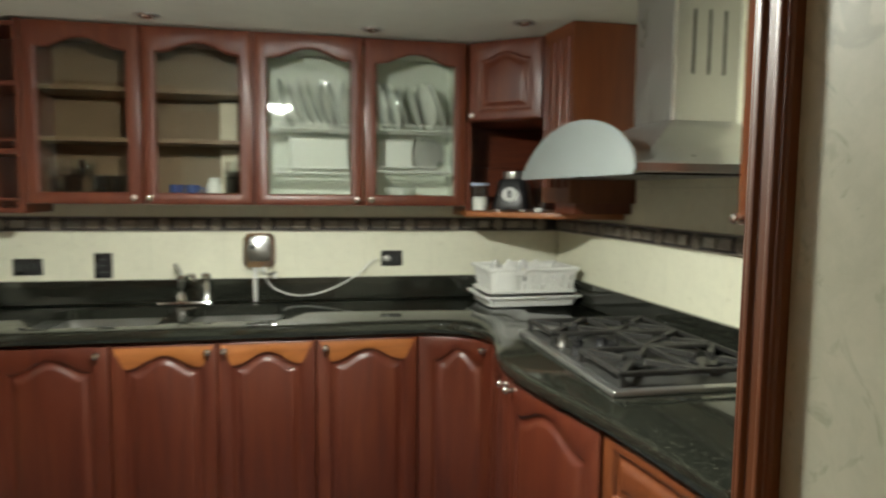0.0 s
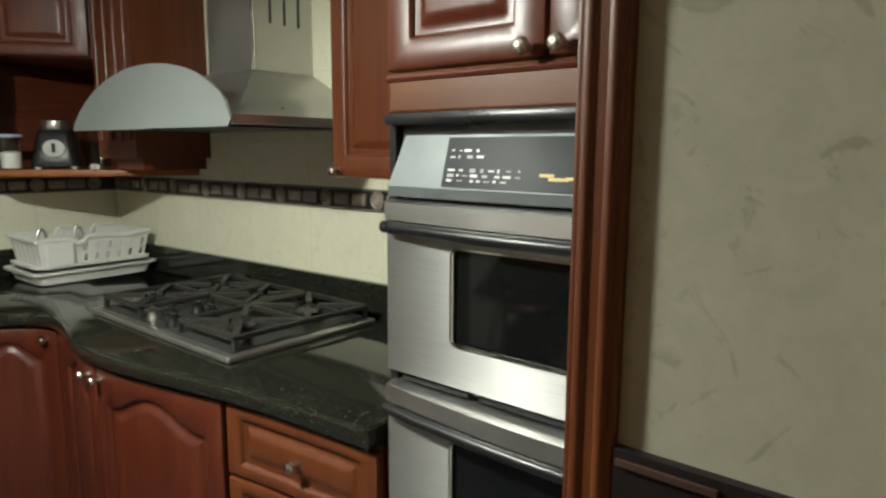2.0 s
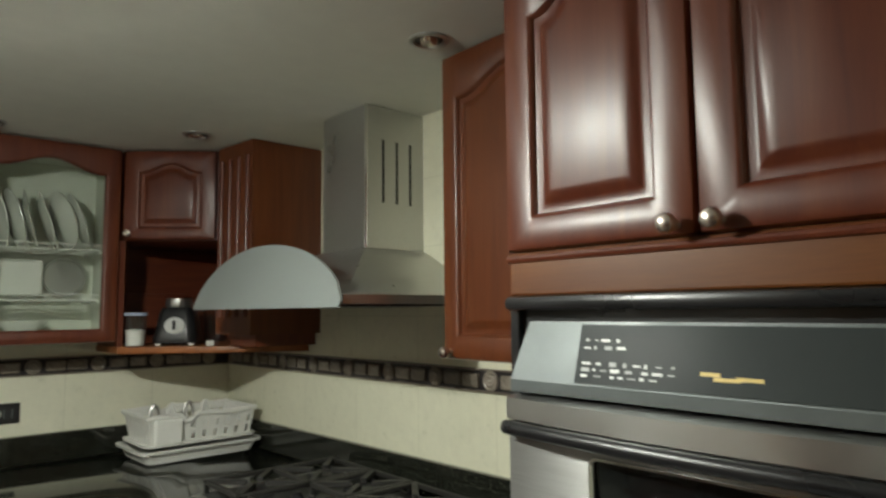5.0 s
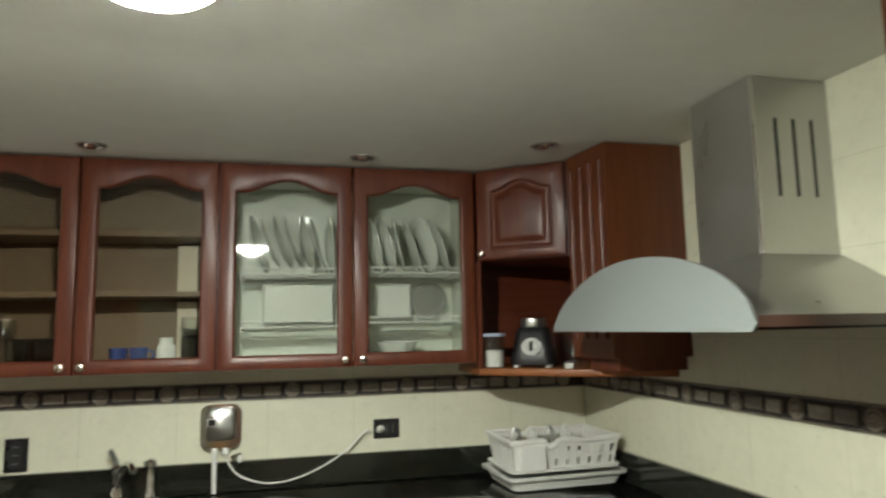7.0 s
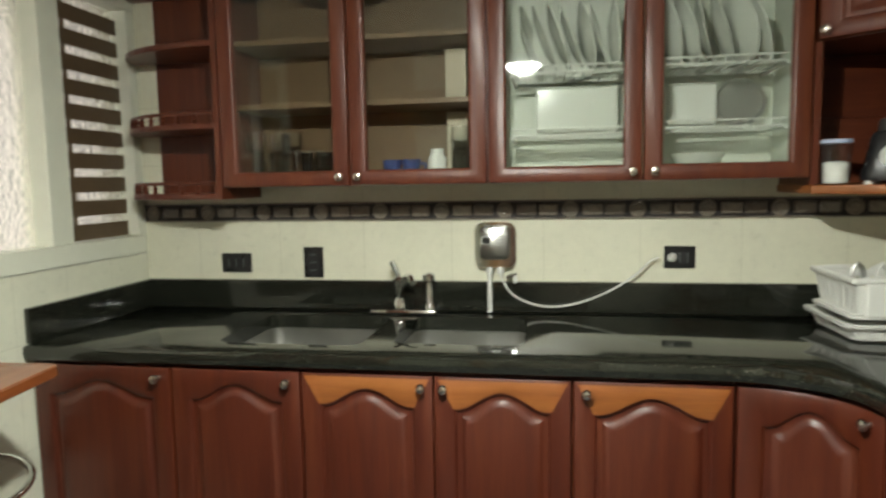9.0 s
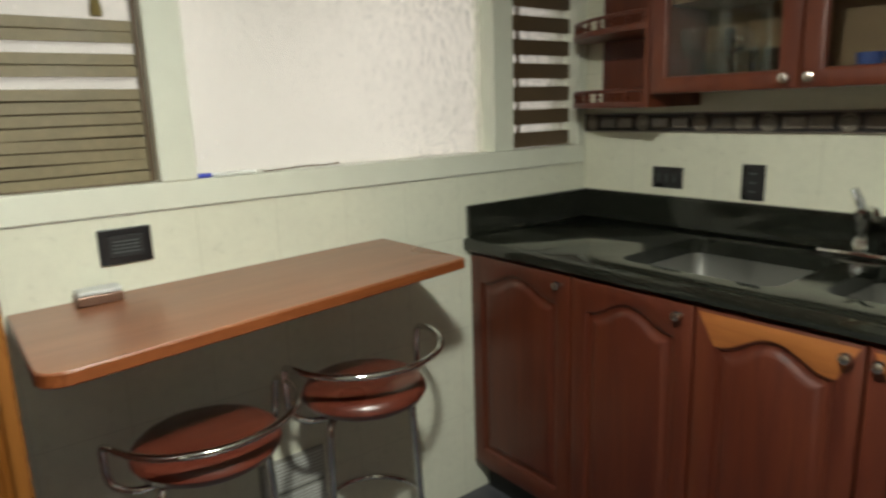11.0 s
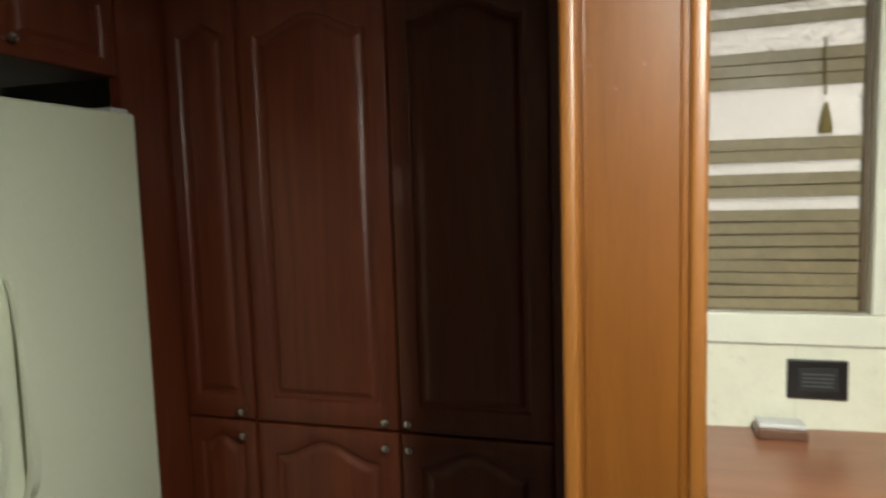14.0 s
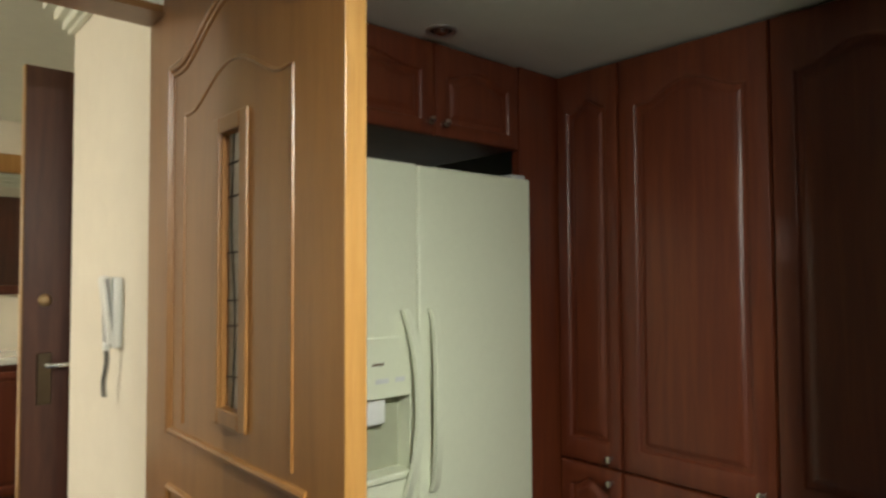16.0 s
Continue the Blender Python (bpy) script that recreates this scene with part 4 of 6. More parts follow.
    # open end shelf with gallery rails
    e = thing("end_shelf", "cherry open corner shelf with curved boards and gallery rails", "shelf", (-2.26, -0.1, 1.285))
    part("back_board", box(-2.52, -2.161, -0.014, -0.001, 1.285, CEIL - 0.004), CHERRY, e)
    part("end_board", box(-2.178, -2.161, -0.268, -0.0145, 1.285, CEIL - 0.004), CHERRY, e)
    for z in (1.285, 1.50, 1.745, 1.955):
        quarter = [(-2.1785, -0.0145), (-2.1785, -0.262)] + [(-2.1785 - 0.423 * math.sin(a), -0.0145 - 0.248 * math.cos(a)) for a in [radians(k * 9) for k in range(1, 11)]]
        b = part("shelf_board", prism(quarter, z, z + 0.018, round_edge=0.003), CHERRY_X, e)
        if z < 1.7:
            arc = [(-2.19 - 0.400 * math.sin(a), -0.02 - 0.230 * math.cos(a)) for a in [radians(k * 9) for k in range(0, 11)]]
            part("gallery_rail", tube([(x, y, z + 0.050) for x, y in arc], 0.0055, 8), CHERRY, b, smooth=True)
            for x, y in arc[::1]:
                part("spindle", lathe([(0.006, 0), (0.008, 0.005), (0.004, 0.010), (0.0085, 0.016), (0.004, 0.022), (0.006, 0.027), (0.005, 0.032)], (x, y, z + 0.018), n=10), CHERRY, b, smooth=True)


def corner_cabinet():
    zt = CEIL - 0.004
    c = thing("corner_wall_cabinet", "cherry diagonal corner wall cabinet over an open niche", "cabinet", (-0.25, -0.2, 1.28))
    A, B = Vector((-0.504, -0.268)), Vector((-0.252, -0.470))
    d = (B - A).normalized()
    nv = Vector((d.y, -d.x))
    L = (B - A).length
    part("carcass", prism([(-0.504, -0.001), tuple(A - nv * 0.021), tuple(B - nv * 0.021), (XE - 0.001, -0.455), (XE - 0.001, -0.001)], 1.668, zt), CHERRY, c)
    add_door(c, flat(A + d * 0.004, d, nv), L - 0.008, 1.67, zt - 0.002, (0.022, 1.690), stile=0.055, rail=0.045, top=0.05, arch=0.03, n=13)
    part("niche_side", box(-0.504, -0.486, -0.262, -0.0145, 1.302, 1.667), CHERRY, c)
    part("niche_back", box(-0.4855, XE - 0.0185, -0.014, -0.001, 1.302, 1.667), CHERRY_X, c)
    part("niche_back", out_of_square(box(XE - 0.018, XE - 0.001, -0.47, -0.0145, 1.302, 1.667)), CHERRY, c)
    part("niche_shelf", prism([(-0.504, -0.001), (-0.504, -0.27), (-0.246, -0.478), (-0.03, -0.60), (XE - 0.001, -0.62), (XE - 0.001, -0.001)], 1.278, 1.301, round_edge=0.003), AMBER_X, c, "pale front-edged niche shelf")
    # fluted side unit beside the hood
    s = thing("fluted_wall_cabinet", "cherry wall cabinet with fluted pilaster beside the cooker hood", "cabinet", (-0.1, -0.58, 1.34))
    part("carcass", prism([(-0.248, -0.474), (-0.222, -0.688), (XE - 0.001, -0.690), (XE - 0.001, -0.474)], 1.342, zt), CHERRY_ORANGE, s)
    part("base_block", prism([(-0.20, -0.49), (-0.19, -0.66), (XE - 0.001, -0.66), (XE - 0.001, -0.63), (-0.16, -0.61), (-0.16, -0.49)], 1.302, 1.3415), CHERRY, s)
    for k in range(4):
        f = 0.12 + 0.25 * k
        x, y = -0.249 + 0.026 * f, -0.474 - 0.214 * f
        part("flute", tube([(x, y, 1.40), (x, y, zt - 0.05)], 0.011, 10), CHERRY, s, smooth=True)


def tall_right():
    zt = CEIL - 0.004
    c = thing("wall_cabinet", "narrow cherry wall cabinet between hood and oven tower", "cabinet", (-0.08, -1.81, 1.31))
    part("carcass", box(-0.180, 0.064, -2.018, -1.602, 1.312, zt), CHERRY_ORANGE, c)
    add_door(c, flat((-0.201, -1.604), (0, -1), (-1, 0)), 0.408, 1.310, zt - 0.002, (0.024, 1.326), material=CHERRY_ORANGE, stile=0.05, rail=0.055, top=0.06, arch=0.045)
    t = thing("oven_tower", "tall cherry housing cabinet round the built-in double oven", "cabinet", (-0.2, -2.32, 0))
    part("side_panel", box(-0.4270, XE - 0.001, -2.040, -2.0205, 0, zt), CHERRY, t)
    part("side_panel", box(-0.4270, XE - 0.001, -2.637, -2.612, 0, zt), CHERRY, t)
    part("carcass", box(-0.4230, XE - 0.05, -2.6115, -2.0405, 1.498, zt), CHERRY, t)
    part("rail", box(-0.4370, -0.3950, -2.632, -2.0225, 1.434, 1.497, 0.004), RAIL_Y, t, "orange-brown rail under the doors")
    part("cornice_bead", tube([(-0.4370, -2.022, 1.488), (-0.4370, -2.632, 1.488)], 0.006, 8), CHERRY, t, smooth=True)
    add_door(t, flat((-0.4450, -2.024), (0, -1), (-1, 0)), 0.294, 1.499, 1.94, (0.270, 1.512), stile=0.055, rail=0.052, top=0.06, arch=0.04)
    add_door(t, flat((-0.4450, -2.322), (0, -1), (-1, 0)), 0.294, 1.499, 1.94, (0.026, 1.512), stile=0.055, rail=0.052, top=0.06, arch=0.04)
    part("top_rail", box(-0.4370, -0.3950, -2.632, -2.0225, 1.942, zt), CHERRY, t)
    part("base_panel", box(-0.4300, -0.3950, -2.6115, -2.0405, 0.08, 0.47, 0.003), CHERRY, t)


def oven():
    y0, y1 = -2.614, -2.046
    o = thing("double_oven", "stainless steel built-in double wall oven with black trim", "oven", (-0.3, -2.32, 0.47))
    part("housing", box(-0.4300, XE - 0.06, y0, y1, 0.472, 1.432), BLACK, o)
    part("top_trim", box(-0.4570, -0.4305, y0 - 0.008, y1 + 0.018, 1.414, 1.433, 0.006), BLACK, o, "glossy black top trim", True)
    part("side_trim", box(-0.4430, -0.4305, y1 + 0.002, y1 + 0.018, 0.472, 1.4135, 0.002), BLACK, o)
    # slanted control panel
    bm = bmesh.new()
    pts = [(-0.4310, 1.398), (-0.4410, 1.398), (-0.4640, 1.318), (-0.4640, 1.302), (-0.4310, 1.302)]
    a = [bm.verts.new((x, y1 - (0.018 if z > 1.35 else 0.0), z)) for x, z in pts]
    b = [bm.verts.new((x, y0 + (0.018 if z > 1.35 else 0.0), z)) for x, z in pts]
    for i in range(5):
        bm.faces.new((a[i], a[(i + 1) % 5], b[(i + 1) % 5], b[i]))
    bm.faces.new(a)
    bm.faces.new(b)
    cp = part("control_panel", bm, PANELSTEEL, o)

    def on_slant(y, f, w=0.0):
        x, z = -0.4410 - 0.023 * f, 1.398 - 0.080 * f
        return Vector((x - 0.961 * w, y, z + 0.276 * w))

    def plate(y_a, y_b, f0, f1, w):
        bm = bmesh.new()
        lo = [bm.verts.new(on_slant(y, f, 0.0003)) for y, f in ((y_a, f0), (y_b, f0), (y_b, f1), (y_a, f1))]
        hi = [bm.verts.new(on_slant(y, f, w)) for y, f in ((y_a, f0), (y_b, f0), (y_b, f1), (y_a, f1))]
        bm.faces.new(hi)
        for i in range(4):
            bm.faces.new((lo[i], lo[(i + 1) % 4], hi[(i + 1) % 4], hi[i]))
        return bm
    part("display_glass", plate(-2.157, -2.56, 0.05, 0.97, 0.002), PANELGLASS, cp, "grey glass touch panel")
    rng = random.Random(3)
    for f, ya, yb in ((0.30, -2.167, -2.216), (0.42, -2.166, -2.216), (0.66, -2.166, -2.298), (0.76, -2.166, -2.29), (0.85, -2.166, -2.28)):
        y = ya
        while y > yb:
            w = rng.uniform(0.003, 0.013)
            h = rng.uniform(0.010, 0.036)
            part("button_print", plate(y, y - w, f - h, f + h * rng.uniform(0.3, 1), 0.0028), GREYBAR if rng.random() < 0.6 else PANELPRINT, cp)
            y -= w + rng.uniform(0.002, 0.014)
    for y, f, w in ((-2.325, 0.70, 0.022), (-2.340, 0.76, 0.03), (-2.365, 0.74, 0.028)):
        part("gold_badge", plate(y, y - w, f - 0.02, f + 0.03, 0.0028), YELLOW, cp)
    # doors
    for zt, zb, zw0, zw1 in ((1.296, 1.008, 1.076, 1.228), (0.988, 0.60, 0.70, 0.92)):
        n = 12
        bm = bmesh.new()
        prof = [(zt, -0.4530), (zt - 0.004, -0.4670), (zt - 0.032, -0.4670), (zt - 0.036, -0.4570)]
        cols = []
        for k in range(n + 1):
            f = k / n
            y = y1 + 0.006 + (y0 - y1 - 0.012) * f
            bow = 0.018 * (1 - (2 * f - 1) ** 2)
            cols.append([bm.verts.new((-0.4315, y, zt))] + [bm.verts.new((x - bow, y, z)) for z, x in prof] + [bm.verts.new((-0.4315, y, zt - 0.036))])
        for c, d in zip(cols, cols[1:]):
            for i in range(5):
                bm.faces.new((c[i], c[i + 1], d[i + 1], d[i]))
        bm.faces.new(cols[0])
        bm.faces.new(cols[-1])
        dr = part("door", wall_with_holes("x", -0.4550, 0.023, y0 + 0.002, y1 + 0.012, zb, zt - 0.044, [(-2.475, -2.172, zw0, zw1)]), BRUSHED, o, "brushed steel oven door")
        part("handle", bm, STEEL, dr, "bowed steel handle rail", True)
        grip = [(-0.4690 - 0.018 * (1 - (2 * f - 1) ** 2), y1 + 0.006 + (y0 - y1 - 0.012) * f, zt - 0.044) for f in [k / 14 for k in range(15)]]
        part("handle_grip", tube(grip, 0.010, 10), BLACK, dr, "black grip under the handle", True)
        part("window_glass", box(-0.4490, -0.4410, -2.477, -2.170, zw0 - 0.002, zw1 + 0.002), DARKGLASS, dr, "dark oven window")
        rim = [(-0.4560, y, z) for y, z in rounded_rect(-2.475, -2.172, zw0, zw1, 0.012)]
        part("window_rim", tube(rim, 0.003, 6, closed=True), CHROME, dr, smooth=True)
    part("vent_slot", box(-0.4470, -0.4305, -2.20, -2.06, 0.992, 1.002, 0.002), RUBBER, o)
    part("vent_slot", box(-0.4470, -0.4305, -2.42, -2.22, 0.992, 1.002, 0.002), RUBBER, o)
    part("base_trim", box(-0.4450, -0.4305, y0, y1, 0.475, 0.59, 0.004), BLACK, o)


# ---- hood and cooktop ----
def hood():
    h = thing("cooker_hood", "stainless steel cooker hood with a frosted half-moon visor", "cooker hood", (-0.15, -1.1, 1.43))
    part("chimney", box(-0.147, stove_wall(-1.1) + 0.012, -1.228, -1.005, 1.584, CEIL - 0.003, 0.004), STEEL, h)
    part("chimney_edge", tube([(-0.1465, -1.2275, 1.586), (-0.1465, -1.2275, CEIL - 0.004)], 0.0045, 8), CHROME, h, smooth=True)
    for x in (-0.088, -0.040, 0.008):
        part("vent_slot", box(x - 0.004, x + 0.004, -1.2295, -1.227, 1.715, 1.893, 0.001), RUBBER, h)
    bm = bmesh.new()
    lo = [(-0.385, -1.490), (stove_wall(-1.49) - 0.001, -1.490), (stove_wall(-0.725) - 0.001, -0.725), (-0.385, -0.725)]
    hi = [(-0.149, -1.230), (stove_wall(-1.23) - 0.001, -1.230), (stove_wall(-1.003) - 0.001, -1.003), (-0.149, -1.003)]
    rings = []
    for f, z in ((0, 1.432), (0, 1.452), (0.22, 1.470), (0.5, 1.510), (0.78, 1.555), (1, 1.586)):
        rings.append([bm.verts.new((a[0] + (b[0] - a[0]) * f, a[1] + (b[1] - a[1]) * f, z)) for a, b in zip(lo, hi)])
    for a, b in zip(rings, rings[1:]):
        for i in range(4):
            bm.faces.new((a[i], a[(i + 1) % 4], b[(i + 1) % 4], b[i]))
    bm.faces.new(rings[0])
    bm.faces.new(rings[-1])
    part("canopy", bm, STEEL, h, smooth=True)
    part("filter", box(-0.33, 0.0, -1.42, -0.80, 1.426, 1.4315), BLACK, h)
    # visor: a half-moon of frosted glass, leaning back a little
    bm = bmesh.new()
    n = 28
    front, back = [], []
    yc, a = -1.086, 0.415
    pts = []
    for k in range(n + 1):
        s = -1 + 2 * k / n
        t = abs(s)
        zz = 0.150 * (1 - t ** 2.05) ** 0.64 if t < 1 else 0
        pts.append((yc + a * s, 1.426 + 0.012 + zz))
    outline_pts = [(yc - a * 0.985, 1.424)] + pts + [(yc + a * 0.985, 1.424)]
    for y, z in outline_pts:
        bow = 0.020 * (1 - ((y - yc) / a) ** 2)
        x = -0.402 + (z - 1.424) * 0.25 - bow
        front.append(bm.verts.new((x, y, z)))
        back.append(bm.verts.new((x + 0.006, y, z)))
    m = len(front)
    half = m // 2
    for lst in (front, back):
        for k in range(half - 1 if m % 2 == 0 else half):
            i, j = k, m - 1 - k
            if j - i > 2:
                bm.faces.new((lst[i], lst[i + 1], lst[j - 1], lst[j]))
            elif j - i == 2:
                bm.faces.new((lst[i], lst[i + 1], lst[j]))
    for k in range(m):
        bm.faces.new((front[k], front[(k + 1) % m], back[(k + 1) % m], back[k]))
    part("visor", bm, FROST, h, "frosted glass half-moon visor", True)


def cooktop():
    x0, x1, y0, y1 = -0.452, 0.004, -1.535, -0.830
    c = thing("gas_cooktop", "stainless gas cooktop with black cast iron grates", "cooktop", ((x0 + x1) / 2, (y0 + y1) / 2, 0.9))
    part("tray", box(x0, x1, y0, y1, 0.9005, 0.917, 0.005, seg=3), STEEL, c, smooth=True)
    part("well", box(x0 + 0.022, x1 - 0.016, y0 + 0.018, y1 - 0.018, 0.9171, 0.9185), COOKWELL, c, "dull grey burner well")
    zg, zw = 0.956, 0.9186
    xb = x1 - 0.012
    for ya, yb, xa in ((y0 + 0.018, -1.262, x0 + 0.028), (-1.255, -1.075, -0.225), (-1.068, y1 - 0.016, x0 + 0.028)):
        g = part("grate", box(xa, xb, ya, ya + 0.013, zg - 0.013, zg, 0.003), CAST, c, "black cast iron grate")
        xm = (xa + xb) / 2
        for bar in (box(xa, xb, yb - 0.013, yb, zg - 0.013, zg, 0.003), box(xa, xa + 0.013, ya, yb, zg - 0.013, zg, 0.003), box(xb - 0.013, xb, ya, yb, zg - 0.013, zg, 0.003)):
            part("grate_bar", bar, CAST, g)
        centres = (xa + (xb - xa) * 0.25, xa + (xb - xa) * 0.75) if xb - xa > 0.3 else (xm,)
        if len(centres) == 2:
            part("grate_bar", box(xm - 0.007, xm + 0.007, ya, yb, zg - 0.013, zg, 0.003), CAST, g)
        half = (xb - xa) / 2 / len(centres)
        for cx in centres:
            cy = (ya + yb) / 2
            for dx, dy in ((1, 1), (1, -1), (-1, 1), (-1, -1)):
                p, q = Vector((cx + dx * 0.020, cy + dy * 0.020, 0)), Vector((cx + dx * (half - 0.006), cy + dy * ((yb - ya) / 2 - 0.006), 0))
                d = (q - p).normalized()
                side = Vector((-d.y, d.x, 0)) * 0.0080
                lo, hi = zg - 0.011, zg + 0.001
                part("finger", prism([tuple((p + side).xy), tuple((q + side).xy), tuple((q - side).xy), tuple((p - side).xy)], lo, hi), CAST, g)
        for px, py in ((xa + 0.007, ya + 0.007), (xb - 0.007, ya + 0.007), (xa + 0.007, yb - 0.007), (xb - 0.007, yb - 0.007)):
            part("foot", box(px - 0.006, px + 0.006, py - 0.006, py + 0.006, zw, zg - 0.0131), CAST, g)
    for bx, by, r in ((-0.325, -1.39, 0.040), (-0.118, -1.39, 0.048), (-0.118, -1.165, 0.05), (-0.325, -0.957, 0.046), (-0.118, -0.957, 0.038)):
        b = part("burner", lathe([(r * 1.25, 0), (r * 1.2, 0.006), (r, 0.008), (r, 0.016), (0, 0.016)], (bx, by, zw), n=22), COOKWELL, c, smooth=True)
        part("burner_cap", lathe([(r * 0.92, 0.0161), (r * 0.92, 0.021), (r * 0.7, 0.024), (0, 0.024)], (bx, by, zw), n=22), BLACK, b, smooth=True)
    for x, y, steel in ((-0.398, -1.095, True), (-0.372, -1.140, False), (-0.395, -1.195, False), (-0.285, -1.120, False), (-0.280, -1.185, False)):
        kn = part("control_knob", lathe([(0.021, 0), (0.021, 0.006), (0.018, 0.010), (0.017, 0.024), (0.013, 0.027), (0, 0.027)], (x, y, zw), n=18), HEATERSTEEL if steel else BLACK, c, "steel control knob" if steel else "black control knob", True)
        part("knob_grip", box(x - 0.005, x + 0.005, y - 0.016, y + 0.016, zw + 0.0272, zw + 0.034, 0.002), HEATERSTEEL if steel else BLACK, kn)


# ---- small things on worktop and wall ----
def dish_rack():
    r = thing("dish_rack", "white plastic dish drainer with slotted basket on a tray", "dish rack", (-0.228, -0.212, 0.9))
    M = pose(-0.228, -0.212, 0.9, 0, 0, 2) @ Matrix.Diagonal((0.93, 0.93, 1.14, 1))

    def put(bm):
        bm.transform(M)
        return bm

    def tub(hx0, hy0, hx1, hy1, z0, z1, t=0.003, rr=0.03):
        bm = bmesh.new()
        rings = []
        for hx, hy, z in ((hx0 - 0.02, hy0 - 0.02, z0), (hx0, hy0, z0 + 0.004), (hx1, hy1, z1), (hx1 + 0.010, hy1 + 0.010, z1), (hx1 + 0.010, hy1 + 0.010, z1 - 0.006), (hx1 + 0.012, hy1 + 0.012, z1 + 0.002), (hx1 - t, hy1 - t, z1 + 0.002), (hx0 - t, hy0 - t, z0 + 0.007)):
            rings.append([bm.verts.new((*p, z)) for p in rounded_rect(-hx, hx, -hy, hy, rr)])
        m = len(rings[0])
        for a, b in zip(rings, rings[1:]):
            for i in range(m):
                bm.faces.new((a[i], a[(i + 1) % m], b[(i + 1) % m], b[i]))
        bm.faces.new(rings[0])
        bm.faces.new(rings[-1])
        return bm
    part("tray", put(tub(0.205, 0.13, 0.225, 0.145, 0.001, 0.042)), WHITEPLASTIC, r, smooth=True)
    b = part("basket", put(tub(0.18, 0.105, 0.205, 0.128, 0.046, 0.06)), WHITEPLASTIC, r, smooth=True)
    # walls with small slots, leaning outwards under a wavy rim
    def lean(bm):
        for v in bm.verts:
            k = (v.co.z - 0.05) / 0.09
            v.co.x *= 1 + 0.09 * k
            v.co.y *= 1 + 0.17 * k
        return put(bm)
    slots = [(-0.171 + 0.042 * k, -0.156 + 0.042 * k, z, z + 0.023) for k in range(9) for z in (0.066, 0.098)]
    for sy in (-1, 1):
        holes = [s for s in slots if sy > 0 or not -0.12 < s[0] < -0.06]
        part("long_wall", lean(wall_with_holes("y", sy * 0.112, sy * 0.005, -0.19, 0.19, 0.05, 0.136, holes)), WHITEPLASTIC, b)
        part("rim", put(tube(spline([(-0.212, sy * 0.136, 0.139), (-0.10, sy * 0.136, 0.142), (-0.075, sy * 0.136, 0.124), (-0.05, sy * 0.136, 0.126), (-0.02, sy * 0.136, 0.142), (0.10, sy * 0.136, 0.138), (0.212, sy * 0.136, 0.143)], 5), 0.0075, 8)), WHITEPLASTIC, b, smooth=True)
    for sx in (-1, 1):
        ends = [(-0.085 + 0.04 * k, -0.078 + 0.04 * k, 0.068, 0.118) for k in range(5)]
        part("short_wall", lean(wall_with_holes("x", sx * 0.186, sx * 0.005, -0.112, 0.112, 0.05, 0.136, ends)), WHITEPLASTIC, b)
        part("rim", put(tube([(sx * 0.212, -0.136, 0.139), (sx * 0.212, 0.136, 0.141)], 0.0075, 8)), WHITEPLASTIC, b, smooth=True)
    part("cutlery_cup", put(box(-0.185, -0.085, -0.145, -0.128, 0.058, 0.134, 0.006)), WHITEPLASTIC, b)
    for k in range(4):
        u = -0.13 + 0.068 * k
        part("divider_hoop", put(tube([(u + 0.017 * math.cos(radians(a)), 0.03, 0.125 + 0.036 * math.sin(radians(a))) for a in range(-20, 201, 20)], 0.006, 6)), WHITEPLASTIC if k % 2 else STEEL, b, smooth=True)


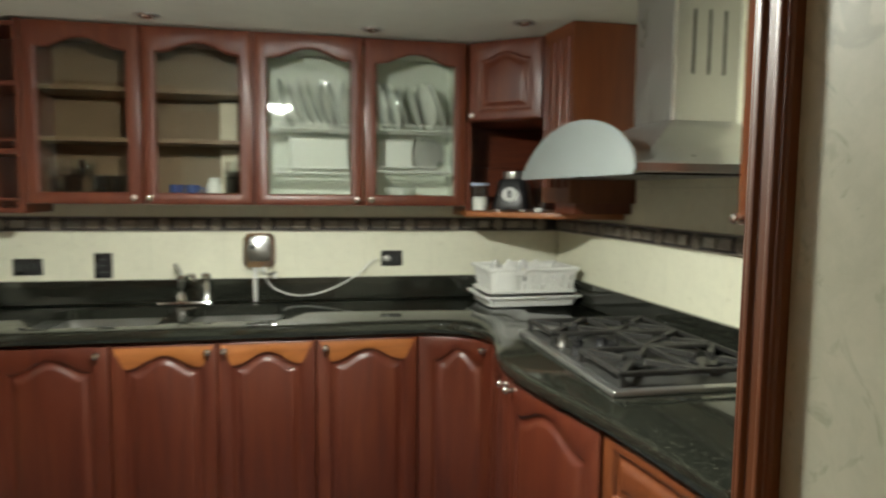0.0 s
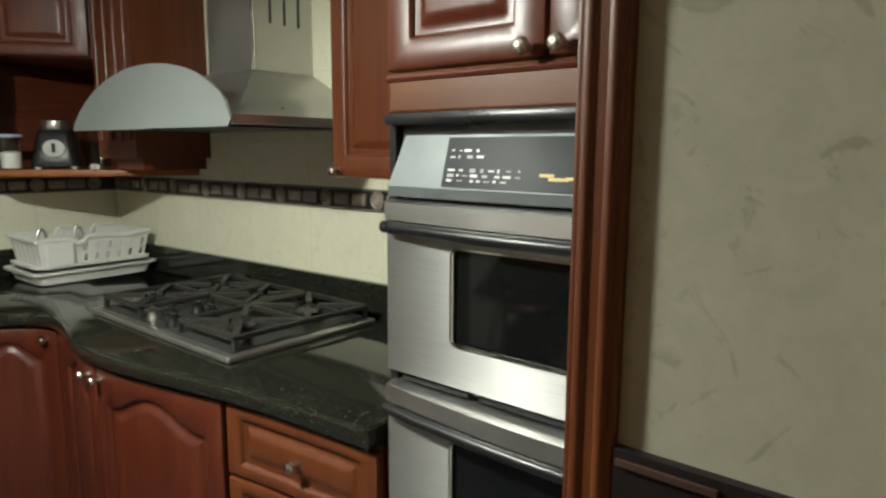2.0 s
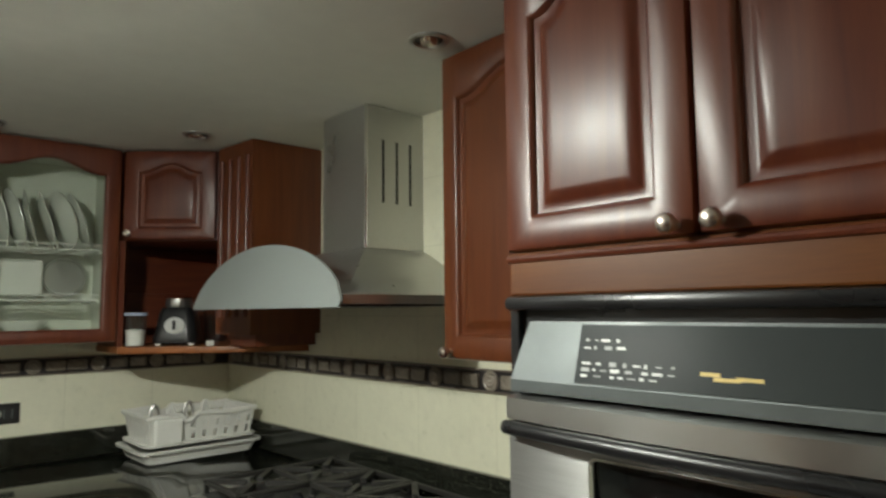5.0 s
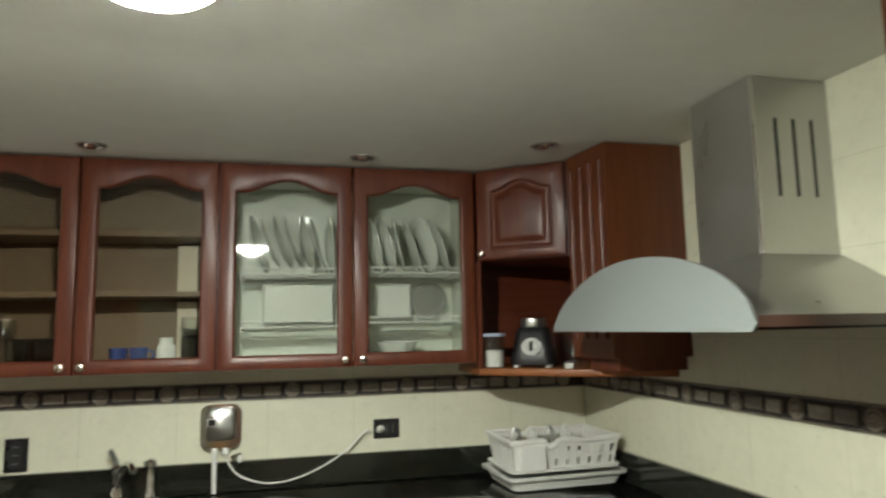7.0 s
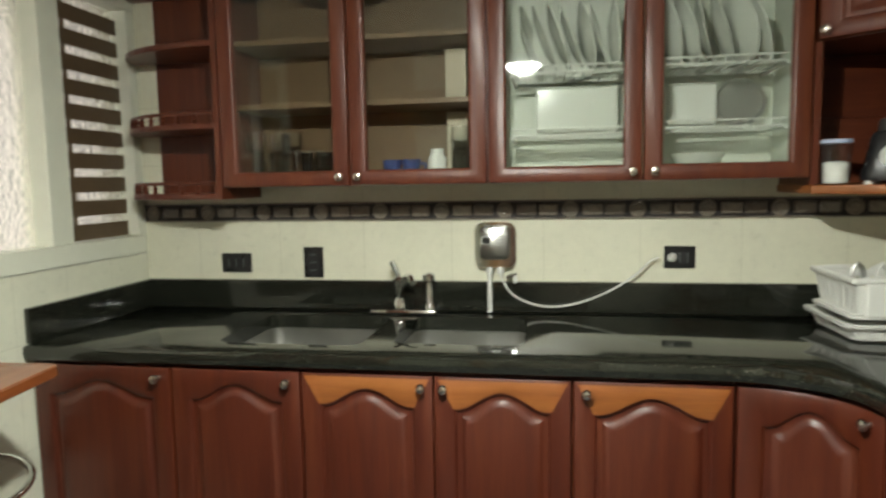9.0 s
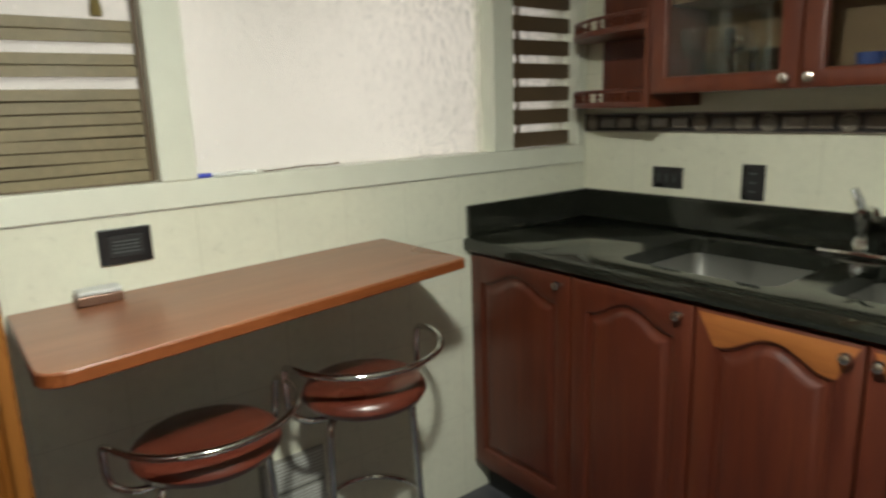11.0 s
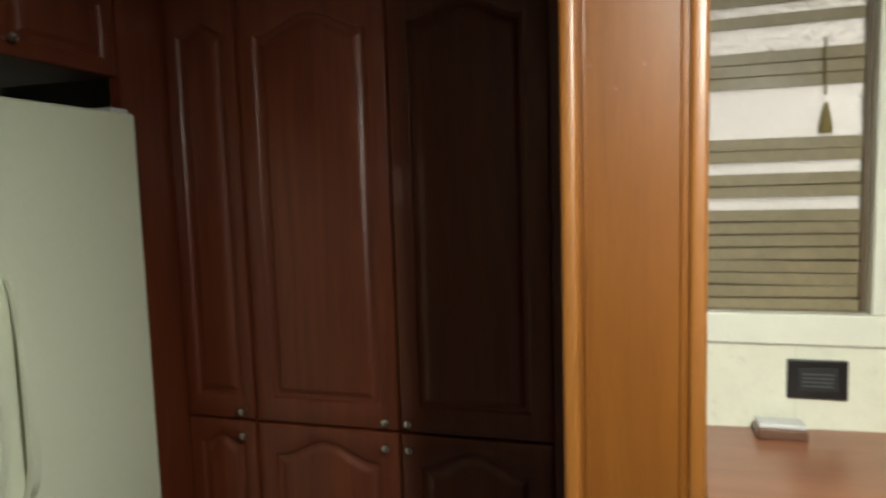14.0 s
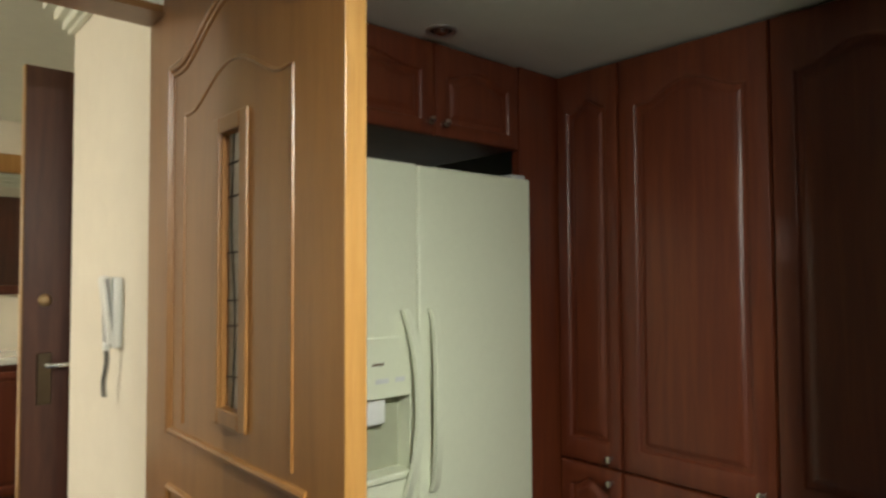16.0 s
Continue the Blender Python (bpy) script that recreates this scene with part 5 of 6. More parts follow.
def water_heater():
    x0, x1, z0, z1 = -1.420, -1.288, 1.048, 1.196
    h = thing("wall_water_purifier", "small chrome wall-mounted water unit with white hose and cord", "water purifier", (-1.354, -0.03, 1.05))
    bm = prism(rounded_rect(x0, x1, z0, z1, 0.03), 0.0, 0.03)
    bm.transform(Matrix(((1, 0, 0, 0), (0, 0, -1, -0.001), (0, 1, 0, 0), (0, 0, 0, 1))))
    part("back_shell", bm, CHROME, h, smooth=True)
    bm = prism(rounded_rect(x0 + 0.018, x1 - 0.018, z0 + 0.028, z1 - 0.012, 0.02), 0.03, 0.058, round_edge=0.006)
    bm.transform(Matrix(((1, 0, 0, 0), (0, 0, -1, -0.0015), (0, 1, 0, 0), (0, 0, 0, 1))))
    part("front_shell", bm, HEATERSTEEL, h, smooth=True)
    part("dial_bezel", box(-1.396, -1.364, -0.0620, -0.0598, 1.126, 1.152, 0.001), GREYBAR, h, "pale bezel")
    part("dial_window", box(-1.392, -1.368, -0.0635, -0.0621, 1.129, 1.149, 0.0005), BLACK, h)
    for k in range(4):
        part("label_bar", box(-1.350, -1.318, -0.0615, -0.0598, 1.150 - 0.010 * k, 1.154 - 0.010 * k), PANELPRINT, h)
    for x in (-1.373, -1.338):
        part("outlet", lathe([(0.011, 0), (0.011, 0.014), (0.008, 0.02)], (x, -0.028, z0 - 0.018), n=14), WHITEPLASTIC, h, smooth=True)
    part("hose", tube([(-1.373, -0.028, z0 - 0.012), (-1.373, -0.030, 0.98), (-1.372, -0.034, 0.902)], 0.008, 10), WHITEPLASTIC, h, "straight white hose", True)
    part("valve", tube([(-1.318, -0.03, 1.018), (-1.285, -0.035, 1.028)], 0.006, 8), CHROME, h, smooth=True)
    part("valve_cap", box(-1.296, -1.284, -0.042, -0.028, 1.0, 1.022, 0.002), WHITEPLASTIC, h)
    part("cord", tube(spline([(-1.338, -0.028, z0 - 0.01), (-1.330, -0.03, 1.005), (-1.29, -0.034, 0.955), (-1.20, -0.036, 0.925), (-1.10, -0.036, 0.935), (-1.00, -0.036, 0.975), (-0.92, -0.03, 1.025), (-0.872, -0.026, 1.07), (-0.845, -0.022, 1.081)], 6), 0.0032, 8), WHITEPLASTIC, h, "hanging white power cord", True)
    part("plug", lathe([(0.012, 0), (0.014, 0.006), (0.012, 0.02), (0.006, 0.028), (0, 0.029)], (-0.800, -0.008, 1.081), (-0.55, -0.83, 0), 14), WHITEPLASTIC, h, "white plug", True)


def outlets():
    for x0, x1, z0, z1, up in ((-2.316, -2.207, 1.024, 1.092, False), (-2.014, -1.945, 1.008, 1.113, True), (-0.829, -0.735, 1.046, 1.115, False)):
        o = thing("wall_outlet", "black plastic outlet plate on the cream tiles", "outlet", ((x0 + x1) / 2, 0, z0), "kitchen outlets")
        part("plate", box(x0, x1, -0.007, -0.0005, z0, z1, 0.0025), BLACK, o)
        part("module", box(x0 + 0.018, x1 - 0.018, -0.0095, -0.0072, z0 + 0.016, z1 - 0.016, 0.001), RUBBER, o)
        for k in range(3):
            f = (k + 1) / 4
            if up:
                part("slot", box(x0 + 0.024, x1 - 0.024, -0.0105, -0.0096, z0 + (z1 - z0) * f - 0.002, z0 + (z1 - z0) * f + 0.002), PANELSTEEL, o)
            else:
                part("slot", box(x0 + (x1 - x0) * f - 0.002, x0 + (x1 - x0) * f + 0.002, -0.0105, -0.0096, z0 + 0.02, z1 - 0.02), PANELSTEEL, o)
    o = thing("wall_outlet", "black plastic outlet plate above the breakfast bar", "outlet", (XW, -1.56, 0.99), "kitchen outlets")
    part("plate", box(XW + 0.0005, XW + 0.008, -1.617, -1.507, 0.987, 1.067, 0.0025), BLACK, o)
    part("module", box(XW + 0.0082, XW + 0.0105, -1.598, -1.526, 1.003, 1.051, 0.001), RUBBER, o)
    for z in (1.013, 1.021, 1.029, 1.037):
        part("slot", box(XW + 0.0106, XW + 0.0115, -1.59, -1.534, z, z + 0.0025), PANELSTEEL, o)


def niche_things():
    z = 1.3015
    b = thing("kitchen_blender", "black kitchen blender base with round silver dial in the niche", "blender", (-0.285, -0.19, z))
    M = pose(-0.298, -0.262, z, 0, 0, -30) @ Matrix.Diagonal((1.3, 1.3, 1.13, 1))

    def put(bm):
        bm.transform(M)
        return bm
    bm = bmesh.new()
    rings = []
    for h, zz in ((0.058, 0.008), (0.06, 0.02), (0.052, 0.06), (0.045, 0.105), (0.038, 0.118)):
        rings.append([bm.verts.new((*p, zz)) for p in rounded_rect(-h, h, -h, h, h * 0.45)])
    m = len(rings[0])
    for a, c in zip(rings, rings[1:]):
        for i in range(m):
            bm.faces.new((a[i], a[(i + 1) % m], c[(i + 1) % m], c[i]))
    bm.faces.new(rings[0])
    bm.faces.new(rings[-1])
    part("body", put(bm), BLACK, b, smooth=True)
    part("collar", put(lathe([(0.034, 0.1182), (0.036, 0.124), (0.034, 0.145), (0.028, 0.148), (0, 0.148)], (0, 0, 0), n=20)), STEEL, b, smooth=True)
    part("dial", put(lathe([(0.026, 0), (0.026, 0.004), (0.02, 0.006), (0.018, 0.005), (0.008, 0.008), (0, 0.008)], (0, -0.0535, 0.062), (0, -1, 0.14), 22)), GREYBAR, b, "silver round speed dial", True)
    part("dial_grip", put(box(-0.004, 0.004, -0.068, -0.0605, 0.05, 0.078, 0.002)), BLACK, b)
    for sx in (-1, 1):
        for sy in (-1, 1):
            part("foot", put(lathe([(0.009, 0), (0.009, 0.008)], (sx * 0.042, sy * 0.042, 0), n=10)), WHITEPLASTIC, b)
    c = thing("salt_container", "clear plastic tub half full of white salt", "container", (-0.445, -0.262, z))
    part("tub", lathe([(0.031, 0), (0.033, 0.002), (0.037, 0.106), (0.035, 0.106), (0.031, 0.004), (0, 0.003)], (-0.445, -0.262, z), n=22), DRINKGLASS, c, smooth=True)
    part("salt", lathe([(0.0305, 0.004), (0.0322, 0.056), (0.014, 0.060), (0, 0.058)], (-0.445, -0.262, z), n=20), SALT, c, smooth=True)
    part("lid", lathe([(0.038, 0.1062), (0.038, 0.116), (0, 0.117)], (-0.445, -0.262, z), n=22), plain("bluish_lid", (0.4, 0.45, 0.6), 0.35), c, "bluish lid", True)
    j = thing("blender_jug", "clear glass blender jug with handle in the niche", "jug", (-0.196, -0.33, z))
    part("jug_body", lathe([(0.034, 0), (0.036, 0.01), (0.046, 0.14), (0.048, 0.145), (0.044, 0.14), (0.033, 0.012), (0, 0.01)], (-0.19, -0.33, z), n=22), DRINKGLASS, j, smooth=True)
    part("jug_handle", tube(spline([(-0.232, -0.352, z + 0.12), (-0.262, -0.366, z + 0.115), (-0.262, -0.366, z + 0.05), (-0.228, -0.348, z + 0.03)], 5), 0.006, 8), DRINKGLASS, j, smooth=True)
    single("cut_board", box(-0.42, -0.20, -0.045, -0.03, z, z + 0.19, 0.004), CHERRY_X, "wooden chopping board leaning at the back of the niche", "cutting board")
    single("salt_shaker", box(-0.262, -0.238, -0.445, -0.425, z, z + 0.018, 0.003), WHITEPLASTIC, "small white plastic shaker on the niche shelf", "shaker")


# ---- window side ----
def window():
    x = XW
    f = thing("window_1", "wide white-framed window with pebbled glass", "window", (x, -0.92, 1.1), kind="structure")

    def bar(y0, y1, z0, z1, name="window_frame"):
        return part(name, box(x - 0.09, x + 0.006, y0, y1, z0, z1, 0.003), WHITEPAINT, f)
    bar(-1.845, -0.005, 1.096, 1.158, "window_sill")
    bar(-1.845, -0.005, 1.925, 1.975)
    for y0, y1 in ((-1.845, -1.796), (-1.470, -1.387), (-0.448, -0.362), (-0.049, -0.005)):
        bar(y0, y1, 1.1585, 1.9245)
    part("caulk_line", tube([(x + 0.003, -1.845, 1.094), (x + 0.003, -0.005, 1.094)], 0.0007, 6), GREYBAR, f)
    for y0, y1 in ((-1.80, -1.470), (-1.387, -0.448), (-0.362, -0.045)):
        p = part("pane", box(x - 0.060, x - 0.053, y0 - 0.005, y1 + 0.005, 1.152, 1.93), PEBBLE, f)
        p.visible_shadow = False
    # a glowing sheet added behind the panes to make the window bright
    structure("backdrop", box(x - 0.92, x - 0.90, -1.84, 1.2, 0.2, 2.9), YARD, "glowing backdrop standing in for the brightness outside")
    rng = random.Random(2)
    b = thing("wooden_blind", "taupe slatted blind, half closed with uneven gaps", "blind", (x - 0.02, -1.63, 1.16))
    levels = [1.1595 + 0.0262 * k for k in range(8)] + [1.391, 1.4165, 1.463, 1.4875, 1.611, 1.6355, 1.660, 1.733, 1.776, 1.80, 1.826, 1.852, 1.878, 1.90]
    for z in levels:
        sag = rng.uniform(-0.0015, 0.0015)
        bm = box(x - 0.040, x - 0.034, -1.797, -1.482, z, z + 0.0236, 0.0012)
        for v in bm.verts:
            v.co.z += sag * (v.co.y + 1.64) / 0.16
            v.co.x += 0.003 * math.sin(z * 300)
        part("slat", bm, BLIND, b)
    # dark strips stand in for the shade between and behind the slats
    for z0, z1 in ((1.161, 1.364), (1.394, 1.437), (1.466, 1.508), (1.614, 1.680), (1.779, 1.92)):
        part("slat_shadow_strip", box(x - 0.046, x - 0.044, -1.797, -1.482, z0, z1), BLIND_DK, b, "dark strip painted as shade behind the slats")
    part("guide", box(x - 0.046, x - 0.028, -1.481, -1.471, 1.16, 1.924), BLIND_DK, b)
    part("bottom_rail", box(x - 0.042, x - 0.030, -1.797, -1.482, 1.1585, 1.1625), BLIND_DK, b)
    part("pull_cord", tube([(x - 0.022, -1.555, 1.70), (x - 0.022, -1.553, 1.59)], 0.0025, 6), OLIVE, b)
    part("tassel", lathe([(0.003, 0.06), (0.006, 0.05), (0.010, 0.03), (0.013, 0.01), (0.012, 0.0)], (x - 0.020, -1.552, 1.515), n=12), OLIVE, b, "olive cord tassel", True)
    c = thing("wooden_blind", "brown slatted blind, open over bright glass", "blind", (x - 0.02, -0.2, 1.16))
    for k in range(10):
        z = 1.162 + 0.0755 * k
        part("slat", box(x - 0.040, x - 0.034, -0.361, -0.050, z, z + 0.050, 0.0015), BLIND_DK, c)
    part("ladder_tape", box(x - 0.031, x - 0.029, -0.315, -0.300, 1.162, 1.92), BLIND_DK, c)
    m = thing("marker_pen", "blue and white marker lying on the window sill", "pen", (x - 0.01, -1.36, 1.159))
    part("barrel", tube([(x - 0.012, -1.35, 1.1635), (x - 0.014, -1.24, 1.1635)], 0.005, 10), WHITEPLASTIC, m, smooth=True)
    part("cap", tube([(x - 0.0115, -1.383, 1.1637), (x - 0.012, -1.351, 1.1637)], 0.0056, 10), INKBLUE, m, "blue cap", True)
    k = thing("wire_offcut", "thin grey scrap lying on the window sill", "scrap", (x - 0.012, -1.14, 1.159))
    part("strip", tube(spline([(x - 0.012, -1.22, 1.161), (x - 0.014, -1.16, 1.163), (x - 0.01, -1.10, 1.166), (x - 0.013, -1.05, 1.164), (x - 0.013, -1.0, 1.167)], 4), 0.0022, 6), BLIND_DK, k)


def bar_table():
    z = 0.904
    r = 0.05
    outl = [(XW + 0.002, -1.802)]
    for k in range(9):
        a = radians(-90 + 90 * k / 8)
        outl.append((-2.168 - r + r * math.cos(a), -1.802 + r + r * math.sin(a)))
    for k in range(6):
        a = radians(90 * k / 5)
        outl.append((-2.236 - 0.02 + 0.02 * math.cos(a), -0.878 - 0.02 + 0.02 * math.sin(a)))
    outl.append((XW + 0.002, -0.886))
    bm = prism(outl, z, z + 0.026, round_edge=0.003)
    for v in bm.verts:
        v.co.z += 0.013 * (v.co.y + 1.34) / 0.46
    t = thing("breakfast_bar", "reddish wooden breakfast bar top fixed to the tiled wall", "table", (-2.4, -1.34, 0.9))
    part("tabletop", bm, TABLEWOOD, t)
    bm = prism([(p[0] + (0.0012 if p[0] > -2.5 else 0.01), p[1]) for p in outl[1:-1]] + [(p[0] - 0.004, p[1]) for p in reversed(outl[1:-1])], z + 0.003, z + 0.023)
    for v in bm.verts:
        v.co.z += 0.013 * (v.co.y + 1.34) / 0.46
    part("edge_band", bm, wood("bar_edge", (0.14, 0.036, 0.010), (0.20, 0.056, 0.014), (0.27, 0.085, 0.022), along="y"), t, "amber edge band")
    for y in (-1.70, -1.0):
        part("bracket", box(XW + 0.001, XW + 0.25, y - 0.012, y + 0.012, z - 0.032, z - 0.014, 0.002), BLACK, t)
    b = thing("soap_box", "small chrome-edged box lying on the breakfast bar", "box", (-2.556, -1.63, 0.92))
    zt = z + 0.026 - 0.0075
    part("base", box(-2.580, -2.530, -1.682, -1.592, zt, zt + 0.021, 0.003), plain("brown_tin", (0.16, 0.085, 0.055), 0.3, 0.4), b, "brown metal base")
    part("lid", box(-2.578, -2.532, -1.680, -1.594, zt + 0.0212, zt + 0.031, 0.003), GREYBAR, b)


def stool_at(x, y, turn, z, lift):
    """A stool whose hoop back stands lift above the seat, on two legs that run back along the floor."""
    s = thing("bar_stool", "chrome bar stool with round glossy wooden seat and low hoop back", "stool", (x, y, 0), "bar stools")
    M = pose(x, y, 0, 0, 0, turn) @ Matrix.Diagonal((1.04, 1.04, 1, 1))

    def put(bm):
        bm.transform(M)
        return bm
    part("seat", put(lathe([(0.0, -0.056), (0.10, -0.056), (0.128, -0.052), (0.143, -0.042), (0.150, -0.028), (0.147, -0.014), (0.136, -0.004), (0.118, 0.001), (0.06, 0.003), (0, 0.003)], (0, 0, z), n=44)), SEATWOOD, s, smooth=True)
    part("seat_plate", put(lathe([(0, -0.064), (0.10, -0.064), (0.10, -0.0565)], (0, 0, z), n=24)), CHROME, s)
    hoop = [(0.180 * math.cos(radians(a)), 0.192 * math.sin(radians(a)), z + lift - 0.006 * math.cos(radians(a))) for a in range(-84, 85, 8)]
    down = [(-0.022, 0.194, z + lift - 0.008), (-0.030, 0.192, z + lift - 0.035), (-0.030, 0.190, z - 0.020), (-0.022, 0.180, z - 0.046), (0.0, 0.150, z - 0.060), (0.01, 0.10, z - 0.062)]
    full = [(p[0], -p[1], p[2]) for p in reversed(down)] + hoop + down
    part("hoop_back", put(tube(spline(full, 3), 0.0075, 10)), CHROME, s, smooth=True)
    for sy in (1, -1):
        pts = spline([(0.015, sy * 0.085, z - 0.062), (0.020, sy * 0.112, z - 0.075), (0.026, sy * 0.122, z - 0.12), (0.034, sy * 0.130, 0.30), (0.044, sy * 0.142, 0.06), (0.020, sy * 0.144, 0.012), (-0.04, sy * 0.144, 0.0095), (-0.15, sy * 0.144, 0.0095)], 5)
        part("leg", put(tube(pts, 0.0092, 10)), CHROME, s, smooth=True)
    rest = [(0.034 - 0.150 * math.cos(radians(a)), 0.130 * math.sin(radians(a)), 0.30) for a in range(-90, 91, 10)]
    part("foot_rest", put(tube(rest, 0.008, 8)), CHROME, s, smooth=True)
    part("floor_bar", put(tube([(-0.15, -0.144, 0.0095), (-0.15, 0.144, 0.0095)], 0.0092, 8)), CHROME, s, smooth=True)


def vent_grille():
    """The perforated gas vent low on the window wall."""
    p = thing("wall_vent_grille", "grey perforated vent grille on the tiles behind the stools", "vent", (XW, -1.23, 0.19))
    part("plate", box(XW + 0.001, XW + 0.012, -1.315, -1.125, 0.185, 0.385, 0.004), plain("grey_enamel", (0.3, 0.3, 0.26), 0.4), p)
    part("seam", box(XW + 0.0121, XW + 0.0128, -1.31, -1.13, 0.284, 0.287), RUBBER, p)
    bm = bmesh.new()
    for half, rows in ((0.296, 8), (0.196, 8)):
        for j in range(rows):
            for i in range(14):
                y, z = -1.305 + 0.0125 * i, half + 0.0105 * j
                box(XW + 0.0121, XW + 0.0132, y, y + 0.008, z, z + 0.0055, bm=bm)
    tagged(part("perforation", bm, GREYBAR, p, "pale perforated rows"), kind="stuff")


# ---- pantry, refrigerator ----
def pantry():
    x, zt = -2.81, CEIL + 0.022
    for y0, y1, ku in ((-3.214, -2.981, "r"), (-2.979, -2.533, "r"), (-2.531, -2.110, "l")):
        w = y1 - y0
        c = thing("pantry_cabinet", "tall dark cherry pantry cupboard with upper and lower panelled doors", "cabinet", (x - 0.25, (y0 + y1) / 2, 0), "pantry cupboards")
        part("carcass", box(x - 0.55, x - 0.022, y0 + 0.001, y1 - 0.001, 0.08, zt), CHERRY, c)
        part("plinth", box(x - 0.5, x - 0.06, y0 + 0.001, y1 - 0.001, 0, 0.0795), RUBBER, c)
        u = w - 0.035 if ku == "r" else 0.03
        st = 0.06 if w > 0.3 else 0.045
        add_door(c, flat((x, y0 + 0.002), (0, 1), (1, 0)), w - 0.004, 0.766, zt - 0.004, (u, 0.797), name="upper_door", stile=st, rail=0.075, top=0.10, arch=0.05 if w > 0.3 else 0.03)
        add_door(c, flat((x, y0 + 0.002), (0, 1), (1, 0)), w - 0.004, 0.09, 0.760, (u, 0.724), name="lower_door", stile=st, rail=0.075, top=0.045, arch=0.05 if w > 0.3 else 0.03)
    f = structure("trim_pantry", box(x - 0.06, x - 0.004, -2.108, -1.997, 0, zt), CHERRY, "cherry filler beside the pantry")
    structure("trim_fridge", box(x - 0.3, -2.632, -3.25, -3.218, 0, zt), CHERRY, "cherry panel beside the refrigerator")


def fridge():
    x0, x1, yf = -2.614, -1.722, -3.16
    r = thing("refrigerator", "cream side-by-side refrigerator with ice dispenser and bowed handles", "refrigerator", (-2.168, -3.5, 0))
    part("body", box(x0 + 0.004, x1 - 0.004, -3.87, yf - 0.062, 0.02, 1.632, 0.006), FRIDGE, r)
    dz0, dz1 = 0.86, 1.205
    dx0, dx1 = -2.142, -1.84
    fd = part("freezer_door", wall_with_holes("y", yf, -0.058, -2.164, x1, 0.06, 1.645, [(dx0, dx1, dz0, dz1 - 0.15)]), FRIDGE, r)
    part("fridge_door", box(x0, -2.172, yf - 0.058, yf, 0.06, 1.645, 0.008, seg=3), FRIDGE, r, smooth=True)
    part("hinge_cover", box(x0 + 0.01, x0 + 0.07, yf - 0.07, yf - 0.012, 1.6455, 1.657, 0.003), GREYBAR, r, "grey hinge cap")
    part("kick_grille", box(x0 + 0.01, x1 - 0.01, yf - 0.05, yf - 0.03, 0.0, 0.055), BLIND_DK, r)
    # dispenser
    d = part("dispenser_panel", box(dx0, dx1, yf + 0.0005, yf + 0.006, dz1 - 0.148, dz1, 0.002), FRIDGE, fd)
    part("niche", box(dx0 + 0.001, dx1 - 0.001, yf - 0.0575, yf - 0.050, dz0 + 0.001, dz1 - 0.151), FRIDGE_SHADED, fd, "dispenser recess with shade put into its colour")
    for a, b in ((-2.12, -2.09), (-2.07, -2.03), (-2.0, -1.96)):
        part("button_print", box(a, b, yf + 0.0062, yf + 0.0075, dz1 - 0.112, dz1 - 0.100, 0.0005), GREYBAR, d)
    part("badge", box(-2.055, -2.02, yf + 0.0062, yf + 0.007, dz1 - 0.068, dz1 - 0.062), BLIND_DK, d)
    part("chute", box(-2.075, -2.02, yf - 0.049, yf - 0.012, dz1 - 0.215, dz1 - 0.152, 0.006), WHITEPLASTIC, fd, "white ice chute flap", True)
    part("drip_tray", box(dx0 + 0.002, dx1 - 0.002, yf - 0.049, yf + 0.012, dz0 - 0.006, dz0 + 0.010, 0.003), FRIDGE, fd)
    for x, s in ((-2.138, 1), (-2.198, -1)):
        bm = bmesh.new()
        cols = []
        for k in range(21):
            f = k / 20
            z = 0.80 + 0.47 * f
            bow = 0.042 * math.sin(math.pi * f) ** 0.6
            sx = x + s * 0.016 * (1 - math.sin(math.pi * f))
            wd = 0.013
            cols.append([bm.verts.new((sx + a, yf + 0.001 + b, z)) for a, b in ((-wd, bow), (-wd * 0.8, bow + 0.012), (wd * 0.8, bow + 0.012), (wd, bow))])
        for c, e in zip(cols, cols[1:]):
            for i in range(4):
                bm.faces.new((c[i], c[(i + 1) % 4], e[(i + 1) % 4], e[i]))
        bm.faces.new(cols[0])
        bm.faces.new(cols[-1])
        part("handle", bm, FRIDGE, r, "bowed cream handle", True)
    # cupboard over it
    c = thing("wall_cabinet", "dark cherry cupboard over the refrigerator", "cabinet", (-2.2, -3.5, 1.747), "cupboard over fridge")
    yc = -3.215
    part("carcass", box(-2.63, -1.70, -3.88, yc - 0.022, 1.747, CEIL + 0.020), CHERRY, c)
    add_door(c, flat((-2.280, yc), (-1, 0), (0, 1)), 0.348, 1.745, CEIL + 0.018, (0.026, 1.781), stile=0.05, rail=0.045, top=0.06, arch=0.03)
    add_door(c, flat((-1.730, yc), (-1, 0), (0, 1)), 0.546, 1.745, CEIL + 0.018, (0.520, 1.781), stile=0.05, rail=0.045, top=0.06, arch=0.03)
    structure("trim_fridge_end", box(-1.722 + 0.004, -1.70, -3.88, -3.26, 0, CEIL + 0.020), CHERRY, "cherry end panel of the refrigerator bay")


